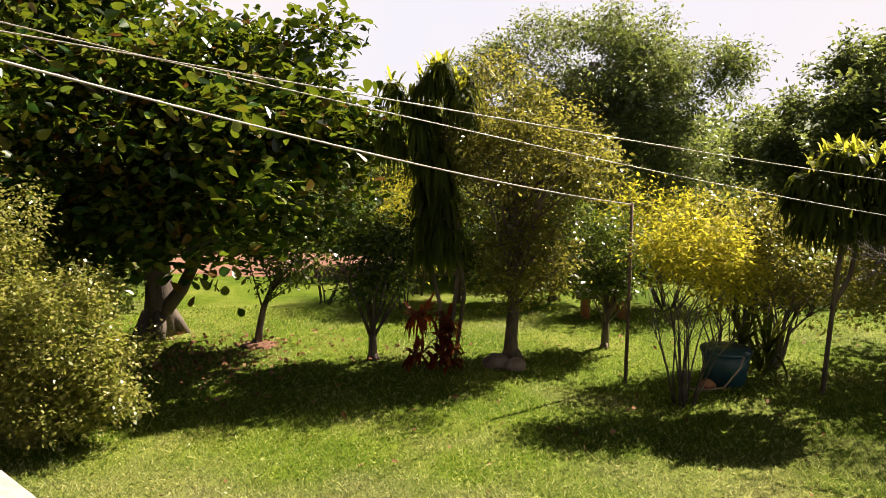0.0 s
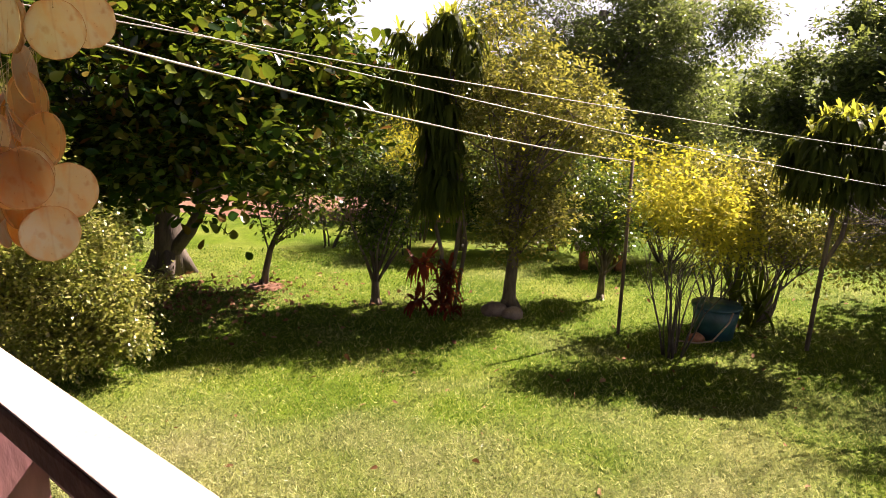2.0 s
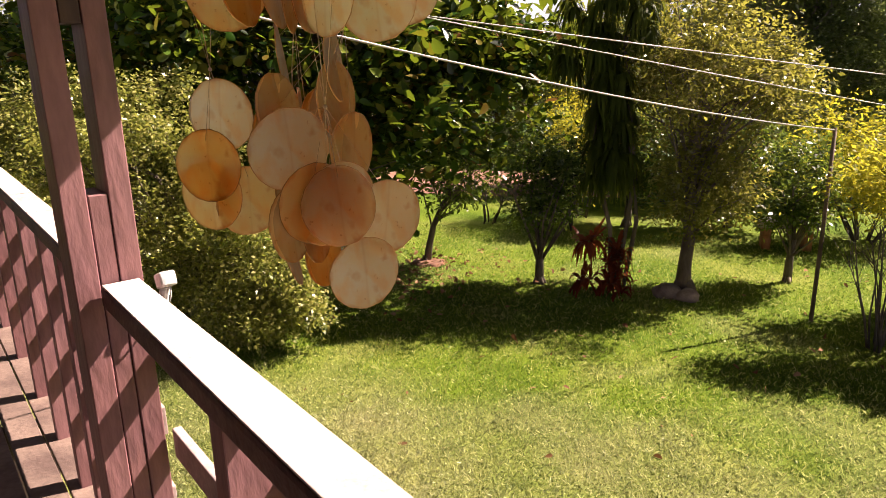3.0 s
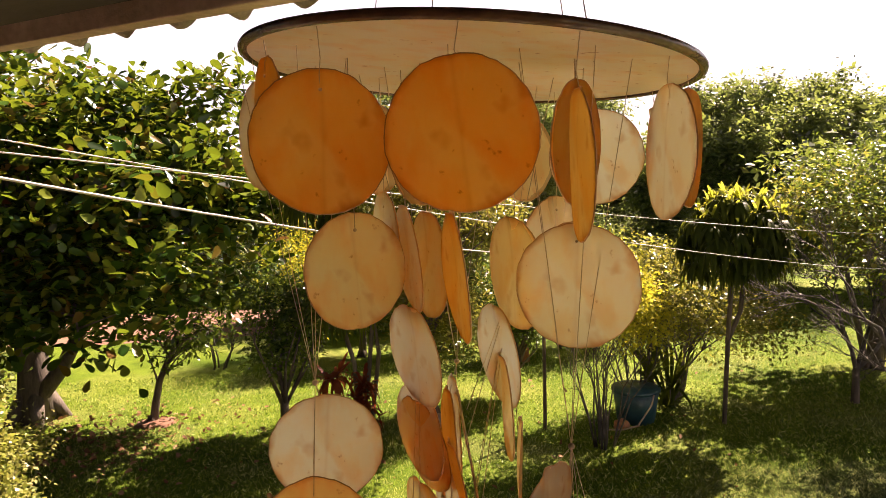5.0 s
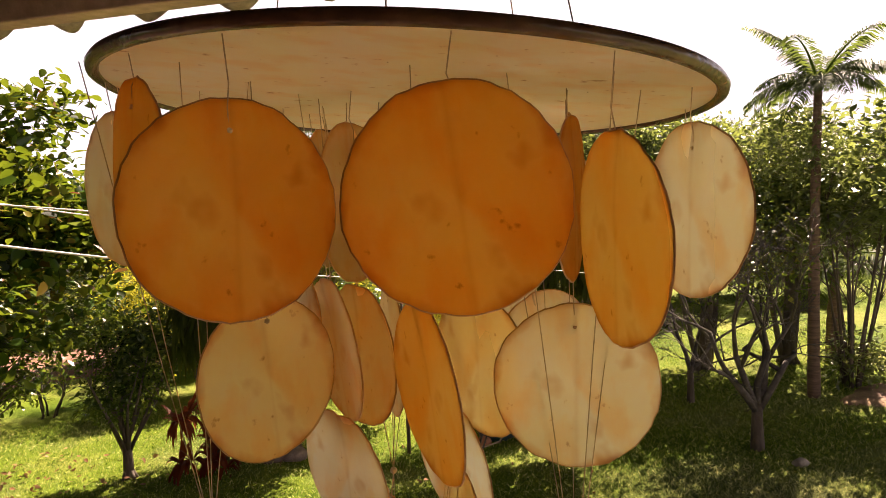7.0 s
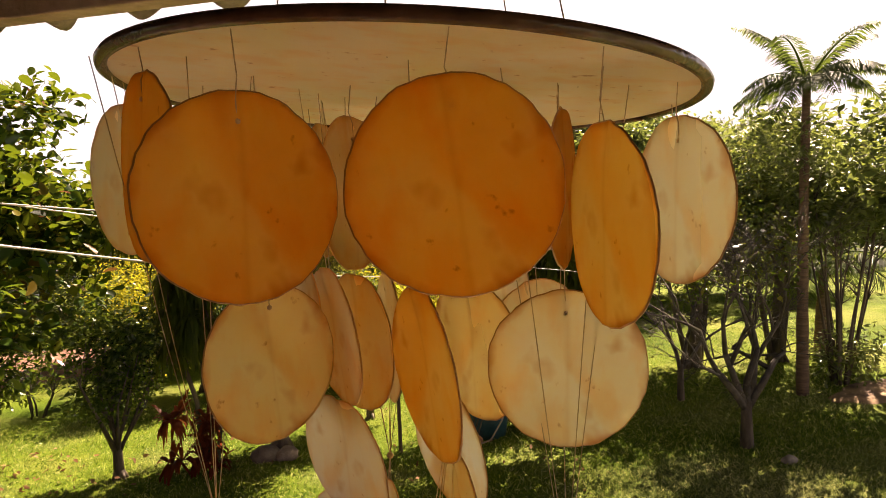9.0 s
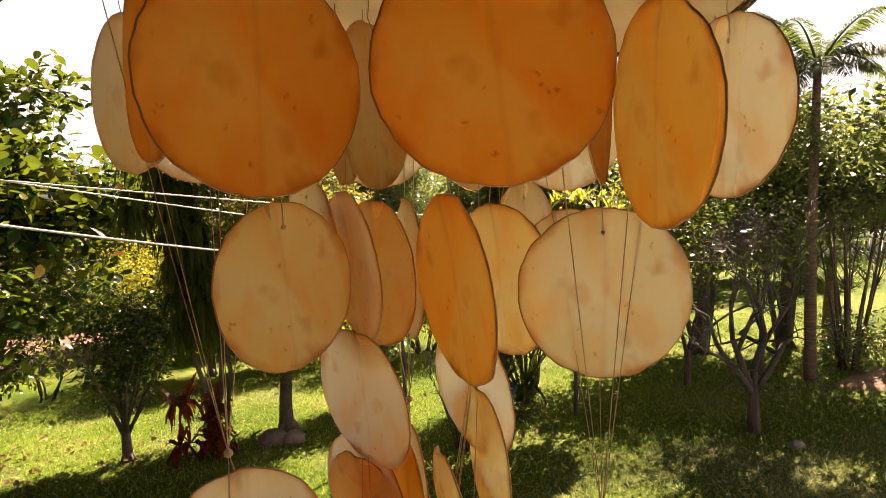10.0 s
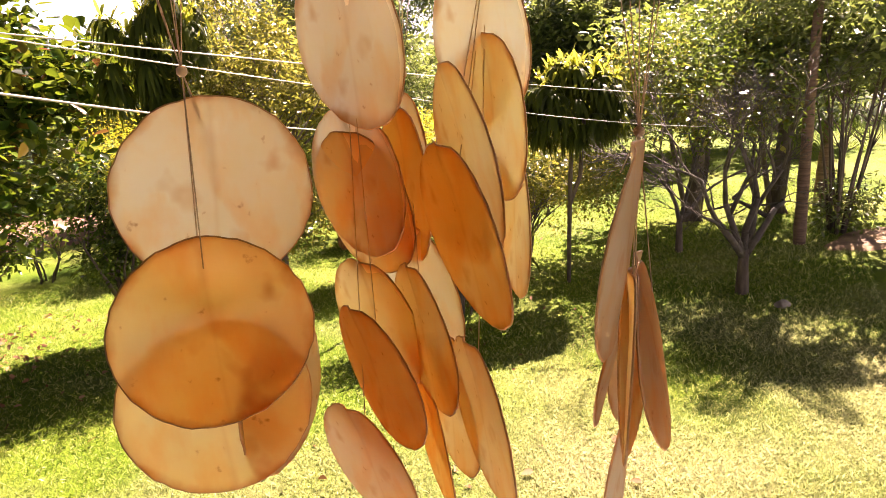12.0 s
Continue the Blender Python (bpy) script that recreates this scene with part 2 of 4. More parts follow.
def lawn_material():
    m, nt, p, out = nodes_of("lawn")
    big, mid, small = noise_tex(nt, 0.55, 5), noise_tex(nt, 5.0, 5), noise_tex(nt, 70.0, 4)
    c = ramp(nt, big, [(0.3, (0.048, 0.092, 0.004)), (0.52, (0.10, 0.15, 0.010)), (0.72, (0.19, 0.21, 0.045))])
    c = blend(nt, c, (0.22, 0.20, 0.10), worn_grass(nt))
    c = blend(nt, c, ramp(nt, mid, [(0.3, (0.75, 0.78, 0.6)), (0.7, (1.2, 1.15, 1.1))]), 0.8, "MULTIPLY")
    c = blend(nt, c, ramp(nt, small, [(0.3, (0.45, 0.5, 0.4)), (0.62, (1.25, 1.25, 1.2))]), 0.9, "MULTIPLY")
    nt.links.new(c, p.inputs["Base Color"])
    p.inputs["Roughness"].default_value = 0.9
    p.inputs["Specular IOR Level"].default_value = 0.1
    b = nt.nodes.new("ShaderNodeBump")
    b.inputs["Strength"].default_value = 0.8
    b.inputs["Distance"].default_value = 0.03
    nt.links.new(small, b.inputs["Height"])
    nt.links.new(b.outputs[0], p.inputs["Normal"])
    return m


M_LAWN = lawn_material()


# ---------------------------------------------------------------- builders
def part(name, bm, material, parent=None, label="", smooth=True):
    me = bpy.data.meshes.new(name)
    bm.to_mesh(me)
    bm.free()
    me.materials.append(material)
    if smooth:
        me.polygons.foreach_set("use_smooth", [True] * len(me.polygons))
    ob = new(name, me)
    ob.parent = parent
    if label:
        ob["label"] = label
    return ob


def thing(name, at, label, category, group="", kind=""):
    ob = new(name)
    ob.matrix_world = Matrix.Translation(at)
    ob.empty_display_size = 0.05
    return tagged(ob, label, category, group, kind)


def tube(bm, pts, radii, sides=8):
    """A tapered tube along a line of points, closed at both ends."""
    pts = [Vector(p) for p in pts]
    rings, side = [], None
    for i, p in enumerate(pts):
        d = (pts[min(i + 1, len(pts) - 1)] - pts[max(i - 1, 0)]).normalized()
        if side is None:
            side = d.orthogonal().normalized()
        side = (side - d * side.dot(d)).normalized()
        other = d.cross(side)
        r = radii[i] if isinstance(radii, (list, tuple)) else radii
        rings.append([bm.verts.new(p + (side * math.cos(a) + other * math.sin(a)) * r)
                      for a in (2 * math.pi * k / sides for k in range(sides))])
    for a, b in zip(rings, rings[1:]):
        for k in range(sides):
            bm.faces.new((a[k], a[(k + 1) % sides], b[(k + 1) % sides], b[k]))
    bm.faces.new(rings[0][::-1])
    bm.faces.new(rings[-1])


def box(bm, lo, hi, m=None, bevel=0.0):
    """A box between two corners, its edges eased, moved by m."""
    lo, hi = Vector(lo), Vector(hi)
    made = bmesh.ops.create_cube(bm, size=1.0)["verts"]
    for v in made:
        v.co = Vector([(lo[i] + hi[i]) / 2 + v.co[i] * (hi[i] - lo[i]) for i in range(3)])
    if bevel:
        edges = {e for v in made for e in v.link_edges}
        got = bmesh.ops.bevel(bm, geom=list(edges), offset=bevel, segments=2, affect="EDGES", profile=0.5)
        made = list({v for f in got["faces"] for v in f.verts} | {v for v in made if v.is_valid})
    if m is not None:
        bmesh.ops.transform(bm, matrix=m, verts=made)


def raw_mesh(name, co, quads, material, parent=None, label=""):
    """A mesh straight from arrays of points and four-cornered faces."""
    me = bpy.data.meshes.new(name)
    n, f = len(co), len(quads)
    me.vertices.add(n)
    me.vertices.foreach_set("co", np.asarray(co, np.float32).ravel())
    me.loops.add(f * 4)
    me.loops.foreach_set("vertex_index", np.asarray(quads, np.int32).ravel())
    me.polygons.add(f)
    me.polygons.foreach_set("loop_start", np.arange(0, f * 4, 4, dtype=np.int32))
    me.update(calc_edges=True)
    me.validate()
    me.materials.append(material)
    ob = new(name, me)
    ob.parent = parent
    if label:
        ob["label"] = label
    return ob


def unit(v):
    return v / np.maximum(np.linalg.norm(v, axis=1, keepdims=True), 1e-9)


def leaves(name, parent, material, centres, per, spread, length, width, seed, droop=0.2, broad=False, label=""):
    """A crown of single leaves, scattered round the centres of its clumps."""
    rng = np.random.default_rng(seed)
    at = np.repeat(np.asarray(centres, float), per, axis=0)
    n = len(at)
    off = rng.normal(size=(n, 3)) * spread
    at = at + off
    d = unit(rng.normal(size=(n, 3)) * (1, 1, 0.55) + unit(off) * 0.7 - (0, 0, droop))
    up = unit(rng.normal(size=(n, 3)) * 0.55 + (0, 0, 1))
    s = unit(np.cross(d, up))
    nor = np.cross(s, d)
    ln = (length * rng.uniform(0.55, 1.25, (n, 1)))
    w = ln * width * rng.uniform(0.8, 1.15, (n, 1)) / 2
    if broad:
        rows = [at, at + d * ln * 0.4 + s * w * 0.75 + nor * ln * 0.07, at + d * ln * 0.74 + s * w + nor * ln * 0.05, at + d * ln * 0.94 + s * w * 0.6, at + d * ln - nor * ln * 0.04,
                at + d * ln * 0.94 - s * w * 0.6, at + d * ln * 0.74 - s * w + nor * ln * 0.05, at + d * ln * 0.4 - s * w * 0.75 + nor * ln * 0.07]
        q = np.array([[0, 1, 2, 3], [0, 3, 4, 5], [0, 5, 6, 7]])
    else:
        rows = [at, at + d * ln * 0.5 + s * w + nor * ln * 0.06, at + d * ln - nor * ln * 0.08, at + d * ln * 0.5 - s * w + nor * ln * 0.06]
        q = np.array([[0, 1, 2, 3]])
    k = len(rows)
    co = np.stack(rows, 1).reshape(-1, 3)
    quads = (q[None] + (np.arange(n) * k)[:, None, None]).reshape(-1, 4)
    return raw_mesh(name, co, quads, material, parent, label)


def straps(name, parent, material, heads, per, length, width, seed, rise=0.6, fall=1.3, label=""):
    """Long strap leaves that rise from each head and arch over."""
    rng = np.random.default_rng(seed)
    at = np.repeat(np.asarray(heads, float), per, axis=0)
    n = len(at)
    a = rng.uniform(0, 2 * np.pi, n)
    out = np.stack([np.cos(a), np.sin(a), np.zeros(n)], 1)
    s = np.stack([-np.sin(a), np.cos(a), np.zeros(n)], 1)
    ln = length * rng.uniform(0.6, 1.2, (n, 1))
    r = rise * rng.uniform(0.1, 1.5, (n, 1))
    f = fall * rng.uniform(0.6, 1.3, (n, 1))
    z = np.array([[0, 0, 1.0]])
    rows = []
    for t, ww in ((0, 0.6), (0.35, 1.0), (0.7, 0.85), (1.0, 0.08)):
        p = at + out * ln * (t * 0.8 - 0.25 * t * t) + z * ln * (r * t - f * t * t * 0.9)
        tw = s + z * rng.normal(0, 0.12, (n, 1))
        rows += [p + tw * width * ww / 2, p - tw * width * ww / 2]
    co = np.stack(rows, 1).reshape(-1, 3)
    q = np.array([[0, 1, 3, 2], [2, 3, 5, 4], [4, 5, 7, 6]])
    quads = (q[None] + (np.arange(n) * 8)[:, None, None]).reshape(-1, 4)
    return raw_mesh(name, co, quads, material, parent, label)


def clumps(blobs, seed, hollow=0.45, pads=1):
    """Centres of leaf clumps in some ellipsoids, denser towards their outside. blobs: centre, radii, count."""
    rng = np.random.default_rng(seed)
    got = []
    for c, r, k in blobs:
        v = unit(rng.normal(size=(k, 3)))
        rad = rng.uniform(hollow ** 2, 1, (k, 1)) ** 0.5 * rng.uniform(0.8, 1.08, (k, 1))
        p = v * rad
        if pads > 1:
            hub = np.repeat(p[: max(1, k // pads)], pads, axis=0)
            p = hub + rng.normal(size=hub.shape) * (0.15, 0.15, 0.055)
        got.append(np.asarray(c) + p * np.asarray(r))
    return np.concatenate(got)


def along(pts, t):
    """The point at the share t of a line of points."""
    k = min(int(t * (len(pts) - 1)), len(pts) - 2)
    return Vector(pts[k]).lerp(Vector(pts[k + 1]), t * (len(pts) - 1) - k)


def bough(parent, trunk, end, r0, rg, material):
    """A curved bough from the upper trunk into a clump, with a few twigs."""
    e = Vector(end)
    s = along(trunk, rg.uniform(0.45, 1.0))
    mid = s.lerp(e, 0.5) + Vector((rg.uniform(-1, 1), rg.uniform(-1, 1), rg.uniform(-0.1, 0.9))) * (e - s).length * 0.16
    bm = bmesh.new()
    tube(bm, [s, s.lerp(mid, 0.6), mid, e], [r0, r0 * 0.7, r0 * 0.5, r0 * 0.12], 5)
    for k in range(3):
        q = mid.lerp(e, rg.uniform(0.0, 0.8))
        tube(bm, [q, q + Vector((rg.uniform(-1, 1), rg.uniform(-1, 1), rg.uniform(-0.3, 1))) * (e - s).length * 0.22], [r0 * 0.3, r0 * 0.08], 4)
    part("bough", bm, material, parent)


def tree(label, base, trunk, radii, blobs, leaf, seed, bark=None, boughs=14, bough_r=0.03, name="tree", category="tree", group="", hollow=0.45, broad=False, extra_stems=(), pads=1):
    """A tree: tapered trunk, boughs, and a crown of single leaves. trunk: points from the base up, relative to it.
    leaf: material, leaves a clump, spread, length, width, droop. blobs are relative to the base."""
    ob = thing(name, base, label, category, group)
    bm = bmesh.new()
    tube(bm, trunk, radii, 10)
    r = radii[0]
    rng = random.Random(seed)
    for k in range(4):
        a = k * 1.6 + rng.uniform(0, 0.8)
        tube(bm, [(math.cos(a) * r * 0.5, math.sin(a) * r * 0.5, r * 1.4), (math.cos(a) * r * 1.5, math.sin(a) * r * 1.5, -0.03)], [r * 0.5, r * 0.25], 6)
    part("trunk", bm, bark or M_BARK, ob)
    for pts, rr in extra_stems:
        bm = bmesh.new()
        tube(bm, pts, rr, 8)
        part("stem", bm, bark or M_BARK, ob)
    cl = clumps(blobs, seed, hollow, pads)
    pick = np.random.default_rng(seed + 5).choice(len(cl), min(boughs, len(cl)), replace=False)
    for i in pick:
        bough(ob, trunk, cl[i], bough_r, rng, bark or M_BARK)
    mat, per, spread, ln, wd, droop = leaf
    leaves("crown", ob, mat, cl, per, spread, ln, wd, seed, droop, broad)
    return ob

# ---------------------------------------------------------------- ground
rng = np.random.default_rng(3)


def ground_sheet():
    xs = np.concatenate([[-600, -120, -50], np.linspace(-20, 24, 89), [60, 130, 600]])
    ys = np.concatenate([[-600, -120, -30], np.linspace(-6, 30, 73), [60, 130, 600]])
    co = []
    for y in ys:
        for x in xs:
            h = 0.05 * noise.noise(Vector((x * 0.25, y * 0.25, 0.3))) + 0.02 * noise.noise(Vector((x * 0.9, y * 0.9, 4)))
            co.append((x, y, h if abs(x) < 40 and abs(y) < 40 else 0))
    w = len(xs)
    quads = [(j * w + i, j * w + i + 1, (j + 1) * w + i + 1, (j + 1) * w + i) for j in range(len(ys) - 1) for i in range(w - 1)]
    ob = raw_mesh("ground", co, quads, M_LAWN)
    return tagged(ob, "mown lawn of coarse green grass, sunlit with tree shade", "lawn", kind="structure")


def patch(name, cx, cy, rx, ry, z, material, label, category, seed):
    """A flat uneven patch that lies on the ground, thin at its rim."""
    bm = bmesh.new()
    mid = bm.verts.new((cx, cy, z + 0.02))
    rings = []
    for t in (0.5, 0.85, 1.0):
        ring = []
        for k in range(40):
            a = 2 * math.pi * k / 40
            w = 1 + 0.3 * noise.noise(Vector((math.cos(a) * 1.8 + seed, math.sin(a) * 1.8, seed)))
            ring.append(bm.verts.new((cx + math.cos(a) * rx * t * w, cy + math.sin(a) * ry * t * w, z + (0.015 if t < 1 else -0.05))))
        rings.append(ring)
    for k in range(40):
        bm.faces.new((mid, rings[0][k], rings[0][(k + 1) % 40]))
        for a, b in zip(rings, rings[1:]):
            bm.faces.new((a[k], b[k], b[(k + 1) % 40], a[(k + 1) % 40]))
    return tagged(part(name, bm, material), label, category, kind="structure")


ground_sheet()
patch("path", -5.6, 16.8, 6.5, 1.7, 0.02, M_EARTH, "bare red earth drive beyond the lawn", "path", 1.3)
patch("bare_earth", -3.15, 9.9, 0.3, 0.2, 0.01, M_EARTH, "bare reddish earth round the small tree", "bare earth", 4.1)
patch("flower_bed", 8.9, 7.6, 1.3, 0.45, 0.02, M_DIRT, "dark mulched bed among thin trunks", "garden bed", 2.2)


def grass():
    """Grass blades where the lawn lies open to view."""
    n = 300000
    y = 3.2 + 9.0 * rng.random(n) ** 1.5
    x = (rng.random(n) - 0.5) * (y * 1.75 + 1.5) + y * 0.13
    at = np.stack([x, y, np.full(n, 0.0)], 1)
    at[:, 2] = [0.05 * noise.noise(Vector((a * 0.25, b * 0.25, 0.3))) + 0.02 * noise.noise(Vector((a * 0.9, b * 0.9, 4))) - 0.004 for a, b in at[:, :2]]
    d = unit(rng.normal(size=(n, 3)) * (0.55, 0.55, 0.25) + (0, 0, 0.9))
    s = unit(np.cross(d, rng.normal(size=(n, 3))))
    ln = rng.uniform(0.025, 0.065, (n, 1)) * (0.8 + 0.5 * rng.random((n, 1)))
    w = 0.0032
    rows = [at - s * w, at + s * w, at + d * ln * 0.6 + s * w * 0.9, at + d * ln - (0, 0, 0.012)]
    quads = np.arange(n * 4).reshape(-1, 4)
    ob = raw_mesh("grass", np.stack(rows, 1).reshape(-1, 3), quads, M_GRASS)
    tagged(ob, "coarse green lawn grass blades", "grass", kind="stuff")


def fallen():
    n = 160
    y = 4.0 + 6.5 * rng.random(n)
    x = (rng.random(n) - 0.55) * (y * 1.1) + y * 0.05
    under = rng.normal(size=(700, 2)) * (1.1, 0.7) + (-3.9, 9.3)
    x, y = np.concatenate([x, under[:, 0]]), np.concatenate([y, under[:, 1]])
    at = np.stack([x, y, np.full(len(x), 0.045)], 1)
    ob = leaves("fallen_leaves", None, M_DRY, at, 1, 0.01, 0.075, 0.6, 12, 0.0, True)
    tagged(ob, "dry brown fallen leaves on the lawn, thick under the large tree", "leaves", kind="stuff")


grass()
fallen()

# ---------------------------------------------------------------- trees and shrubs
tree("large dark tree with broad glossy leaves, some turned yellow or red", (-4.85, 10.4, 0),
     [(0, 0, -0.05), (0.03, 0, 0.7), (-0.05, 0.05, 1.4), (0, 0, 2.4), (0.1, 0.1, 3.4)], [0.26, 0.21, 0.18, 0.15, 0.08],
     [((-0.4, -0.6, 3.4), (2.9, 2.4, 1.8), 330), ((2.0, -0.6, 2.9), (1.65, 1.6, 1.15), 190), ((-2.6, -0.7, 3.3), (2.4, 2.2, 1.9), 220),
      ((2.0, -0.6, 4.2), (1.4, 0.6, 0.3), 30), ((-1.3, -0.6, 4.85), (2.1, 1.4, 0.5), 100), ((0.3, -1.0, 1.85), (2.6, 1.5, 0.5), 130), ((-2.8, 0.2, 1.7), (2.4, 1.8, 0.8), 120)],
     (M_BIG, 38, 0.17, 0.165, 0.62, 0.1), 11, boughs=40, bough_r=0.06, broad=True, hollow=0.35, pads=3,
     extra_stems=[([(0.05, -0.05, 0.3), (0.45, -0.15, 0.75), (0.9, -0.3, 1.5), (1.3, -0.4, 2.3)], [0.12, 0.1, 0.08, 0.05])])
tree("small leaning tree with sparse glossy leaves", (-3.21, 10.0, 0),
     [(0, 0, -0.05), (0.05, 0, 0.25), (0.12, 0, 0.55), (0.28, 0, 0.9), (0.42, 0, 1.1)], [0.06, 0.05, 0.042, 0.035, 0.025],
     [((0.5, 0, 1.45), (0.7, 0.5, 0.5), 60), ((0.2, 0, 1.0), (0.55, 0.4, 0.2), 14)], (M_CITRUS, 24, 0.08, 0.10, 0.45, 0.2), 12, boughs=12, bough_r=0.015)
tree("small forked tree with a dense dark crown", (-1.40, 9.31, 0),
     [(0, 0, -0.05), (0, 0, 0.25), (0.0, 0, 0.45)], [0.065, 0.055, 0.05],
     [((0.12, 0.1, 1.5), (0.56, 0.5, 0.66), 110), ((0.0, 0, 1.0), (0.45, 0.35, 0.25), 30)], (M_CITRUS, 40, 0.09, 0.085, 0.42, 0.2), 13, boughs=14, bough_r=0.025)
tree("orchard tree with a pale-barked trunk and olive leaves", (0.45, 9.27, 0),
     [(0, 0, -0.05), (0.0, 0, 0.35), (0.03, 0, 0.8), (0.0, 0.1, 1.6), (0.15, 0.15, 2.4)], [0.12, 0.085, 0.075, 0.06, 0.04],
     [((0.15, 0.3, 2.5), (1.1, 1.0, 0.95), 260), ((0.15, 0.1, 1.35), (0.8, 0.7, 0.6), 130), ((0.85, 0.4, 2.6), (0.75, 0.6, 0.6), 80), ((-0.3, 0.4, 3.3), (0.85, 0.7, 0.65), 110)],
     (M_OLIVE, 44, 0.10, 0.075, 0.45, 0.2), 14, boughs=40, bough_r=0.022, pads=5)
tree("small orchard tree with glossy leaves", (1.80, 10.0, 0),
     [(0, 0, -0.05), (0.0, 0, 0.3), (0.02, 0, 0.6)], [0.065, 0.05, 0.04],
     [((0.0, 0, 1.35), (0.6, 0.55, 0.65), 120), ((-0.25, 0.05, 0.95), (0.45, 0.4, 0.16), 22)], (M_CITRUS, 34, 0.09, 0.08, 0.42, 0.2), 15, boughs=18, bough_r=0.02)
for k, (x, y) in enumerate(((1.35, 13.1), (-0.35, 12.9))):
    tree("low dense dark citrus tree in the back row", (x, y, 0),
         [(0, 0, -0.05), (0.02, 0, 0.35), (0.0, 0, 0.75)], [0.075, 0.06, 0.05],
         [((0.0, 0, 1.45), (0.85, 0.75, 0.8), 170), ((0.2, 0, 0.85), (0.7, 0.6, 0.25), 50)], (M_CITRUS, 38, 0.10, 0.09, 0.42, 0.2), 92 + k, boughs=14, bough_r=0.025, group="back row of the orchard")
tree("tall airy tree with fine grey-green foliage", (2.4, 18.0, 0),
     [(0, 0, -0.1), (0.1, 0, 1.5), (0.0, 0, 3.0), (0.3, 0, 4.8)], [0.28, 0.22, 0.17, 0.1],
     [((0.0, 0, 4.6), (2.4, 1.8, 1.7), 300), ((1.8, 0, 4.4), (1.9, 1.6, 1.5), 190), ((-2.0, -0.3, 3.7), (1.5, 1.3, 1.3), 110), ((3.4, 0.2, 4.6), (0.6, 0.6, 0.7), 24), ((0.8, -0.4, 2.3), (3.0, 1.5, 1.3), 260)],
     (M_FAR, 90, 0.17, 0.11, 0.45, 0.2), 16, boughs=60, bough_r=0.045, bark=M_BARK_PALE, pads=7)
tree("large dense dark green tree", (9.6, 17.5, 0),
     [(0, 0, -0.1), (0, 0, 1.5), (0.2, 0, 3)], [0.3, 0.24, 0.15],
     [((0, 0, 3.7), (2.8, 2.4, 1.6), 320), ((2.8, 0, 4.1), (2.6, 2.2, 1.6), 230), ((-1.6, -0.3, 2.6), (1.4, 1.5, 1.2), 110), ((1.0, -0.6, 1.5), (4.0, 1.8, 1.0), 230)],
     (M_FAR, 130, 0.15, 0.14, 0.5, 0.2), 17, boughs=40, bough_r=0.05, pads=8)
tree("sprawling dense hedge shrub with small light leaves", (-5.0, 6.6, 0),
     [(0, 0, -0.05), (0.1, 0, 0.5), (0.2, 0, 1.0)], [0.08, 0.06, 0.04],
     [((-0.6, 0, 1.8), (1.35, 1.1, 1.2), 400), ((0.65, 0.1, 1.0), (1.0, 0.9, 0.75), 280), ((-2.2, 0.3, 1.7), (1.5, 1.2, 1.2), 280), ((0.9, 0, 0.4), (0.7, 0.6, 0.32), 80)],
     (M_BUSH, 110, 0.085, 0.05, 0.6, 0.25), 18, boughs=50, bough_r=0.02, name="shrub", category="shrub", hollow=0.6, pads=4)


def shrub(label, base, stems, top, blobs, leaf, seed, bark=None, r0=0.018, name="shrub"):
    """A shrub of many slender stems from one foot, each a part, with clumps of leaves above."""
    ob = thing(name, base, label, "shrub")
    rr = random.Random(seed)
    for k in range(stems):
        bm = bmesh.new()
        a = rr.uniform(0, 6.28)
        b = Vector((math.cos(a) * 0.1, math.sin(a) * 0.1, -0.03))
        t = Vector((math.cos(a) * top[0] * rr.uniform(0.4, 1), math.sin(a) * top[1] * rr.uniform(0.4, 1), top[2] * rr.uniform(0.75, 1.1)))
        m = b.lerp(t, 0.5) + Vector((rr.uniform(-0.08, 0.08), rr.uniform(-0.08, 0.08), 0.1))
        tube(bm, [b, b.lerp(m, 0.5) + Vector((rr.uniform(-0.03, 0.03), 0, 0)), m, t], [r0, r0 * 0.8, r0 * 0.6, r0 * 0.25], 5)
        for j in range(6):
            q = m.lerp(t, rr.uniform(0.0, 1.0))
            e = q + Vector((rr.uniform(-0.3, 0.3), rr.uniform(-0.3, 0.3), rr.uniform(0.1, 0.5)))
            tube(bm, [q, e], [r0 * 0.35, r0 * 0.12], 4)
        part("stem", bm, bark or M_TWIG, ob)
    mat, per, spread, ln, wd, droop = leaf
    leaves("foliage", ob, mat, clumps(blobs, seed, 0.3), per, spread, ln, wd, seed, droop)
    return ob


shrub("vase-shaped shrub with bright yellow-green leaves", (2.32, 7.9, 0), 16, (0.6, 0.5, 1.2),
      [((0.1, 0.1, 1.75), (0.72, 0.6, 0.45), 150), ((0.45, 0.1, 1.4), (0.5, 0.4, 0.35), 60)], (M_YELLOW, 34, 0.08, 0.06, 0.5, 0.1), 21, None, 0.013)
shrub("pale olive shrub with small leaves behind the yellow one", (3.15, 9.0, 0), 14, (0.6, 0.5, 1.2),
      [((0.1, 0.2, 1.8), (0.9, 0.6, 0.5), 170), ((0.3, 0.2, 1.2), (0.7, 0.5, 0.4), 100)], (M_OLIVE, 30, 0.08, 0.07, 0.5, 0.1), 22, None, 0.015)
shrub("bright yellow-green bush at the lawn's far side", (3.3, 12.4, 0), 12, (0.9, 0.6, 1.0),
      [((0.0, 0.2, 1.3), (1.7, 0.9, 1.0), 220)], (M_YELLOW, 34, 0.13, 0.09, 0.5, 0.1), 23)
